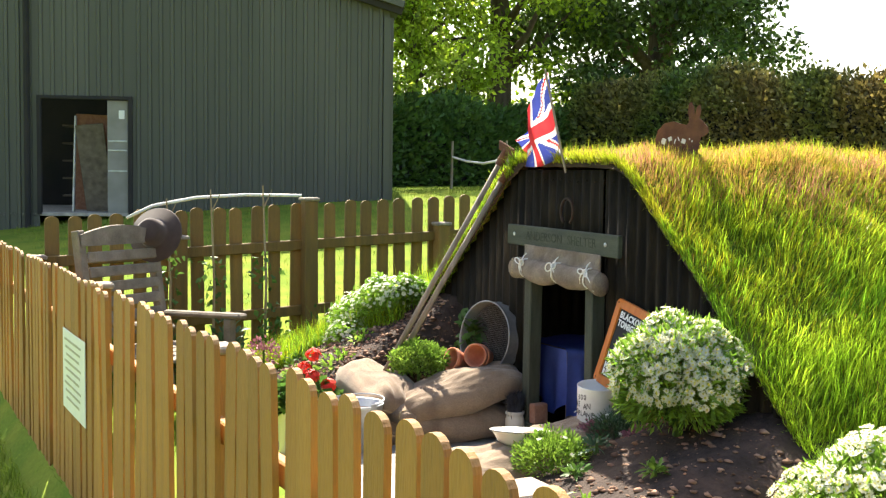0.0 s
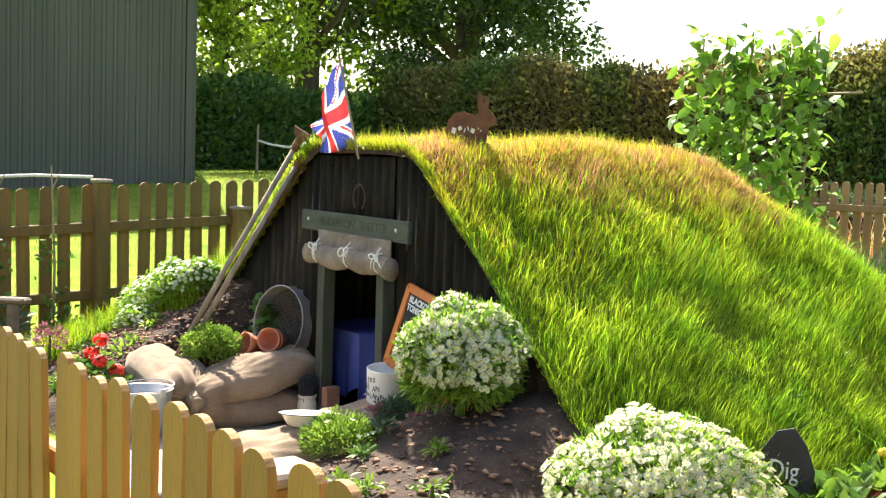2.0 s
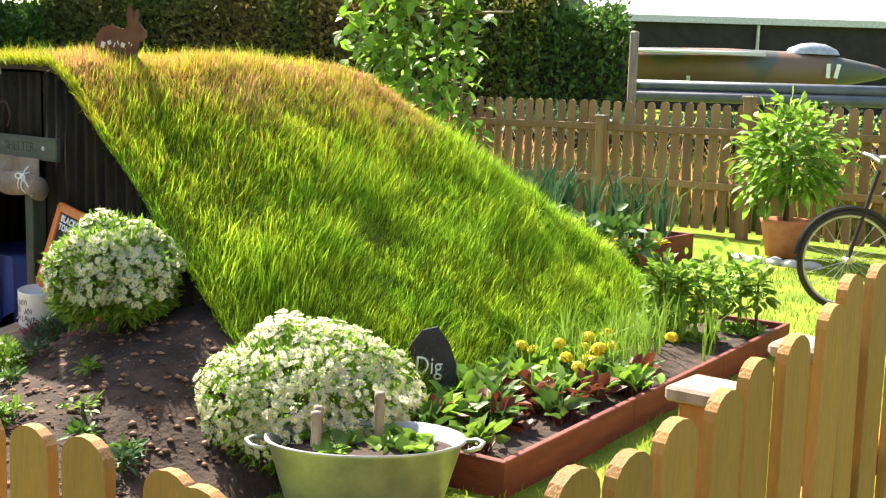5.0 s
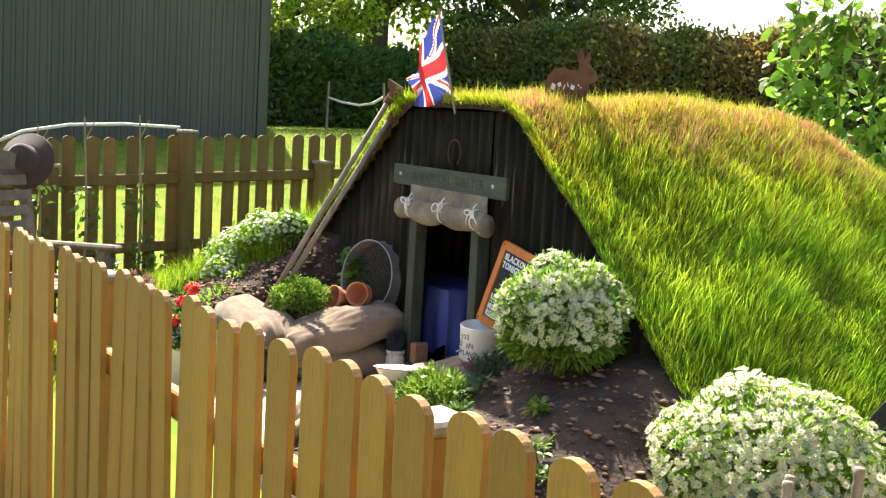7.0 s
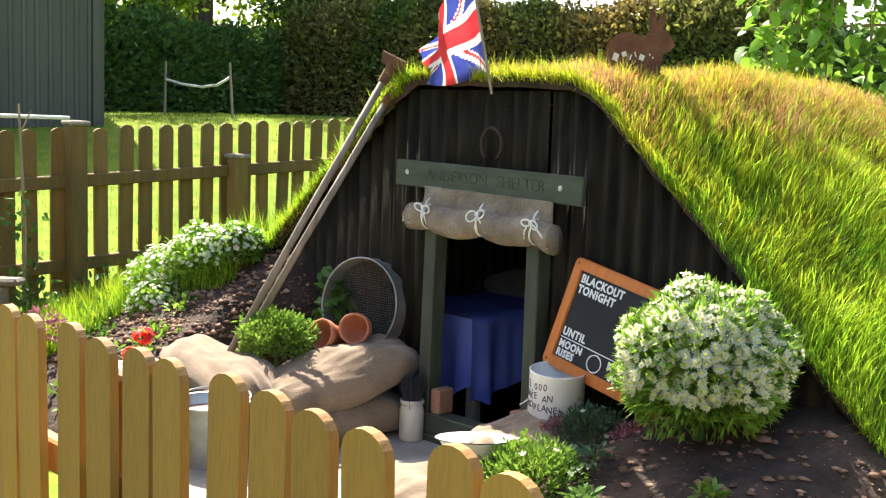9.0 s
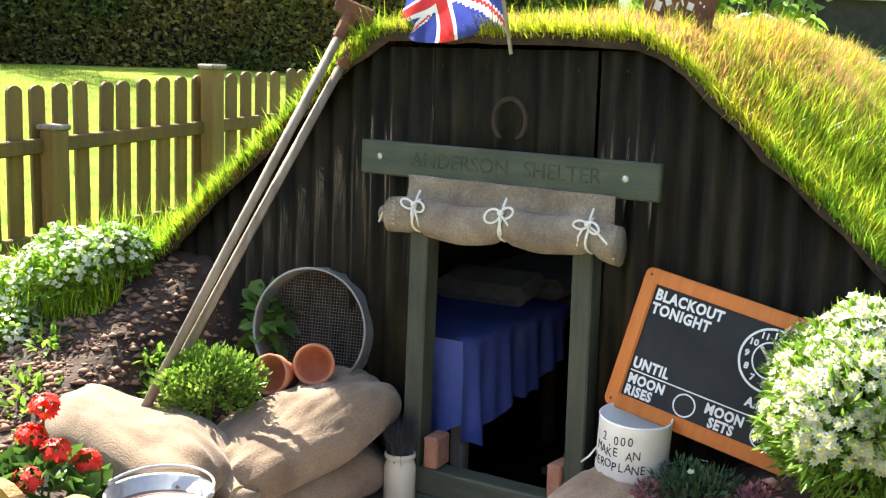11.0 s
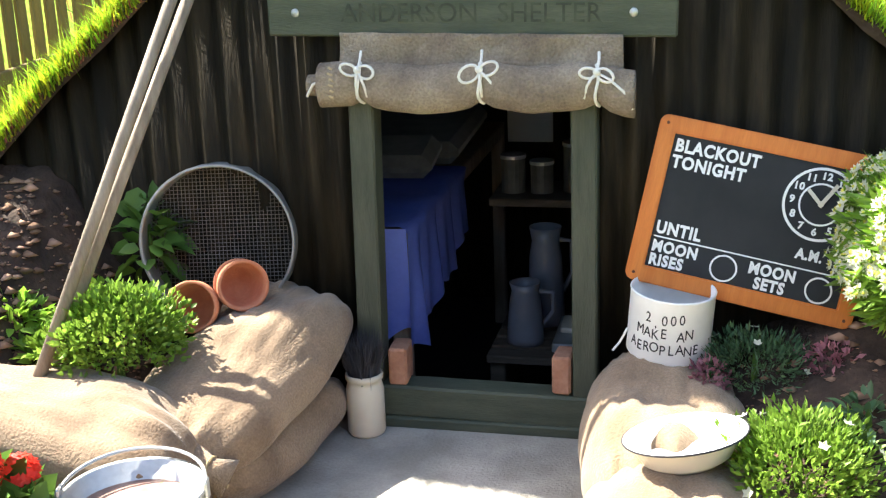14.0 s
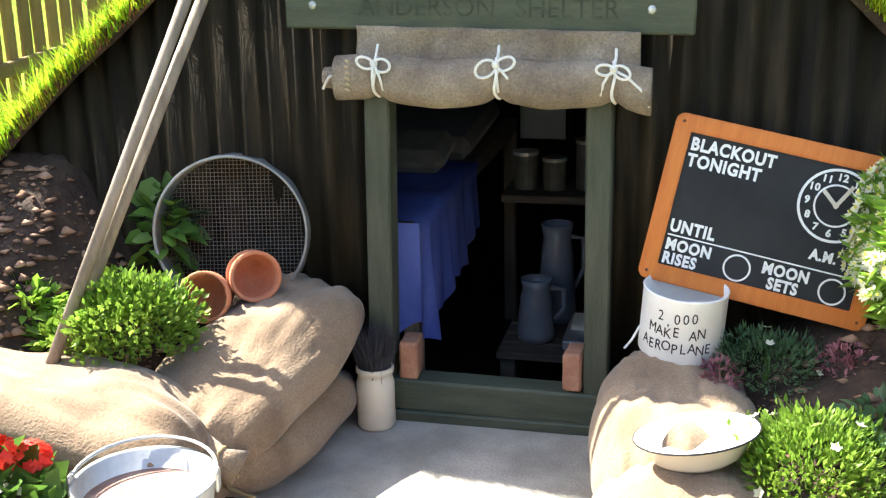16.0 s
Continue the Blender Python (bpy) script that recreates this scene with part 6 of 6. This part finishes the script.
for k, (x, y, rz, h) in enumerate(((-0.185, -0.02, 4, 0.20), (-0.165, -0.06, -3, 0.19), (0.045, 0.05, 2, 0.24))):
    c = tub.matrix_world @ Vector((x, y, 0.19))
    t = thing("hand_fork", pose(c.x, c.y, c.z, 4 * k - 4, rz, 10 * k), "wooden-handled hand tool stuck in earth", "hand tool", "hand tools in the bath")
    part("grip", lathe([(0, 0.0), (0.013, 0.0), (0.015, 0.03), (0.017, h * 0.6), (0.021, h * 0.72), (0.015, h * 0.80), (0.020, h * 0.92), (0.018, h), (0, h + 0.004)], 16), M_HANDLE, t, smooth=True)
    part("ferrule", rod((0, 0, -0.03), (0, 0, 0.01), 0.012, 0.015, 10), M_RUST, t)
    for j in (-1, 0, 1):
        part("tine", rod((0.018 * j, 0, -0.10), (0.018 * j, 0, -0.02), 0.004, n=6), M_RUST, t)
    part("crossbar", rod((-0.02, 0, -0.02), (0.02, 0, -0.02), 0.005, n=6), M_RUST, t)

# ---- notice on the fence ----
note = thing("fence_notice", pose(-1.09, 0.943, 0.375), "white laminated notice with grey lines on the picket fence", "notice")
part("card", box((0.62, 0.006, 0.42), (0, 0, 0), bevel=0.002), M_PAPER, note)
for k in range(9):
    part("text_bar", box((0.46 - 0.05 * ((k * 7) % 3), 0.001, 0.012), (-0.02, -0.004, 0.16 - 0.038 * k), bevel=0), M_GREYMETAL, note)

# ---- garden chair with a hat ----
chair = thing("garden_chair", pose(-1.79, 1.57, -0.08, 0, 0, -58), "weathered grey teak garden armchair with slatted back", "chair")
for s in (-1, 1):
    part("front_leg", box((0.055, 0.055, 0.62), (s * 0.29, 0.25, 0.31), bevel=0.006), M_CHAIR, chair)
    part("back_leg", box((0.055, 0.06, 1.16), (s * 0.29, -0.30, 0.57), (9, 0, 0), 0.006), M_CHAIR, chair)
    arm = part("armrest", box((0.085, 0.66, 0.032), (s * 0.30, 0.02, 0.63), (2, 0, 0), 0.012), M_CHAIR, chair)
    part("side_rail", box((0.035, 0.56, 0.06), (s * 0.285, -0.02, 0.38), bevel=0.005), M_CHAIR, chair)
for k in range(6):
    part("seat_slat", box((0.56, 0.075, 0.022), (0, -0.22 + 0.088 * k, 0.43 - 0.004 * (k - 5)), (-3, 0, 0), 0.005), M_CHAIR, chair)
for k in range(6):
    z = 0.55 + 0.088 * k
    part("back_slat", box((0.54, 0.018, 0.062), (0, -0.235 - 0.158 * (z - 0.4), z), (9, 0, 0), 0.005), M_CHAIR, chair)
bm = bmesh.new()
for i in range(13):
    u = i / 12
    x, up = -0.31 + 0.62 * u, 0.05 * math.sin(u * math.pi)
    for zz, yy in ((1.055, -0.362), (1.12 + up, -0.374)):
        for d in (0, 0.03):
            bm.verts.new((x, yy + d, zz))
bm.verts.ensure_lookup_table()
for i in range(12):
    a, b_ = 4 * i, 4 * i + 4
    for q in ((0, 1), (1, 3), (3, 2), (2, 0)):
        bm.faces.new((bm.verts[a + q[0]], bm.verts[b_ + q[0]], bm.verts[b_ + q[1]], bm.verts[a + q[1]]))
bmesh.ops.recalc_face_normals(bm, faces=bm.faces)
part("top_rail", bm, M_CHAIR, chair)
c = chair.matrix_world @ Vector((-0.30, -0.36, 1.10))
hat = thing("hat", pose(c.x, c.y, c.z, 72, 0, 48), "dark brown felt hat hung on the chair's corner", "hat")
part("crown", lathe([(0.175, -0.012), (0.17, 0.0), (0.10, 0.008), (0.09, 0.03), (0.082, 0.09), (0.06, 0.105), (0, 0.10)], 28), M_FELT, hat, smooth=True)

# ---- bicycle ----
bike = thing("bicycle", pose(2.66, 7.70, 0.03, 0, 0, 41), "old black roadster bicycle leaning on a post", "bicycle")


def wheel(x):
    w = part("tyre", tube([(x + 0.325 * math.cos(a), 0, 0.345 + 0.325 * math.sin(a)) for a in np.linspace(0, math.tau, 48, endpoint=False)], 0.018, 8, closed=True), M_BLACK, bike, smooth=True)
    part("rim", tube([(x + 0.30 * math.cos(a), 0, 0.345 + 0.30 * math.sin(a)) for a in np.linspace(0, math.tau, 48, endpoint=False)], 0.011, 6, closed=True), M_GALV, w)
    for k in range(20):
        a = k * math.tau / 20
        part("spoke", rod((x, 0.012 * (-1) ** k, 0.345), (x + 0.30 * math.cos(a), 0, 0.345 + 0.30 * math.sin(a)), 0.0018, n=4), M_GALV, w)
    part("hub", rod((x, -0.04, 0.345), (x, 0.04, 0.345), 0.022, n=10), M_GALV, w)
    part("mudguard", tube([(x + 0.355 * math.cos(a), 0, 0.345 + 0.355 * math.sin(a)) for a in np.linspace(radians(10), radians(175), 20)], 0.016, 6), M_BLACK, bike)


wheel(0.0)
wheel(1.08)
for a, b_ in (((0.0, 0, 0.345), (0.17, 0, 0.95)), ((0.19, 0, 0.86), (0.68, 0, 0.86)), ((0.21, 0, 0.80), (0.64, 0, 0.32)), ((0.64, 0, 0.32), (0.70, 0, 0.98)), ((0.64, 0, 0.32), (1.08, 0, 0.345)), ((0.69, 0, 0.86), (1.08, 0, 0.345))):
    part("tube", rod(a, b_, 0.015, n=8), M_BLACK, bike)
part("handlebar", tube([(0.30, -0.27, 1.02), (0.16, -0.24, 1.05), (0.14, -0.08, 1.04), (0.18, 0, 1.0), (0.14, 0.08, 1.04), (0.16, 0.24, 1.05), (0.30, 0.27, 1.02)], 0.012, 8), M_GALV, bike, smooth=True)
part("saddle", lathe([(0, 0), (0.09, 0.01), (0.10, 0.04), (0.05, 0.06), (0, 0.06)], 16, sx=1.4, sy=0.9), M_BLACK, bike).matrix_basis = pose(0.73, 0, 0.98)
part("crank", rod((0.64, -0.06, 0.32), (0.64, 0.06, 0.32), 0.08, n=20), M_BLACK, bike)
lp = thing("leaning_post", pose(3.14, 7.95, -0.06), "square grey timber post behind a bicycle", "post")
part("post", box((0.08, 0.08, 1.0), (0, 0, 0.5), bevel=0.006), M_HANDLE, lp)

# ---- inside the shelter ----
bunk = thing("bunk_bed", pose(-0.475, 4.20, -0.40), "narrow bunk spread with a blue sheet and folded blanket", "bed")
part("base", box((0.48, 1.70, 0.06), (0, 0, 0.84)), M_HANDLE, bunk)
for x in (-0.22, 0.22):
    for y in (-0.80, 0.80):
        part("leg", box((0.05, 0.05, 0.82), (x, y, 0.41)), M_HANDLE, bunk)


def spread(u, v):
    y = -0.86 + 0.82 * v
    if u < 0.4:
        return (-0.24 + 0.50 * u / 0.4, y, 0.885 + 0.006 * math.sin(y * 20))
    t = (u - 0.4) / 0.6
    hem = 0.37 - 0.16 * v + 0.025 * math.sin(y * 15) + 0.012 * math.sin(y * 40)
    return (0.262 + (0.022 * math.sin(y * 30) + 0.014 * math.sin(y * 57 + 1)) * t, y, 0.885 - t * hem)


v, f = sheet(spread, 26, 90)
raw("sheet", v, f, M_SHEET, bunk, "blue cotton sheet hanging over the side", True)
v, f = sheet(lambda u, v_: (-0.24 + 0.50 * u, -0.865 - 0.014 * math.sin(u * 24) * v_, 0.886 - 0.37 * v_ * (0.9 + 0.1 * math.sin(u * 11))), 40, 6)
raw("sheet_end", v, f, M_SHEET, bunk, "blue cotton sheet hanging over the end", True)
part("blanket", box((0.44, 0.8, 0.08), (0.0, 0.30, 0.93), (0, 0, 3), 0.03), M_BLANKET, bunk)
part("pillow", box((0.40, 0.26, 0.08), (0.0, -0.22, 0.95), (8, 0, 3), 0.035), M_BLANKET, bunk)
# Shelf, bench and tins have the dimness of the shelter in their colour.
shelf = thing("wall_shelf", pose(0.28, 4.25, 0.365), "plain wooden shelf across the iron lining", "shelf")
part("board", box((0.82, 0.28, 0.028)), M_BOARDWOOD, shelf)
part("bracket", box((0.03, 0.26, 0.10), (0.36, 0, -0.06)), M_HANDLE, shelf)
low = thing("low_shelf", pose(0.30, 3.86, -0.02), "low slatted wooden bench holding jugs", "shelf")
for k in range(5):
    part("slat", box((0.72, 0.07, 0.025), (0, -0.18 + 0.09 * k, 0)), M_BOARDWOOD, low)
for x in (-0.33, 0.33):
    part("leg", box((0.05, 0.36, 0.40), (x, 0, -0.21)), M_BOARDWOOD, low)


def jug(m, label, h, r_):
    j = thing("enamel_jug", m, label, "jug", "enamel jugs")
    part("body", lathe([(0, 0), (r_, 0), (r_ * 1.03, h * 0.1), (r_ * 0.86, h * 0.7), (r_ * 0.72, h * 0.86), (r_ * 0.86, h), (r_ * 0.80, h), (r_ * 0.66, h * 0.86), (r_ * 0.8, h * 0.6), (0, h * 0.05)], 26), M_JUG, j, smooth=True)
    part("handle", tube([(r_ * 0.8, 0, h * 0.85), (r_ * 1.5, 0, h * 0.82), (r_ * 1.55, 0, h * 0.5), (r_ * 1.0, 0, h * 0.3)], 0.008, 7), M_JUG, j, smooth=True)


jug(pose(0.045, 3.78, -0.005, 0, 0, 10), "grey enamel jug on the low bench", 0.20, 0.058)
jug(pose(0.085, 3.97, -0.005, 0, 0, 30), "tall grey enamel jug at the back of the bench", 0.33, 0.062)
tray = thing("seed_tray", pose(0.24, 3.82, -0.005), "shallow tray of packets on the low bench", "tray")
part("tray", box((0.20, 0.26, 0.03), (0, 0, 0.015)), M_GALV, tray)
for k in range(3):
    part("packet", box((0.07, 0.10, 0.02), (-0.05 + 0.05 * k, 0.02, 0.04 + 0.012 * k), (5, 4, 20 * k)), (M_STONEWARE, M_BLANKET, M_BURLAP)[k], tray)
for k, (x, y, w, h) in enumerate(((-0.06, 4.22, 0.085, 0.12), (0.04, 4.22, 0.08, 0.10), (0.16, 4.25, 0.10, 0.16))):
    t = thing("storage_tin", pose(x, y, 0.380), "printed food tin on the shelf, darkened for shade", "tin", "tins on the shelf")
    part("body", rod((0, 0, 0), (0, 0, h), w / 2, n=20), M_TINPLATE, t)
    part("lid", rod((0, 0, h), (0, 0, h + 0.012), w / 2 + 0.003, n=20), M_GALV, t)
pic = thing("wall_notice", pose(-0.16, 5.27, 0.42), "pale printed notice on the iron lining", "notice")
part("card", box((0.20, 0.006, 0.16)), M_PAPER, pic)
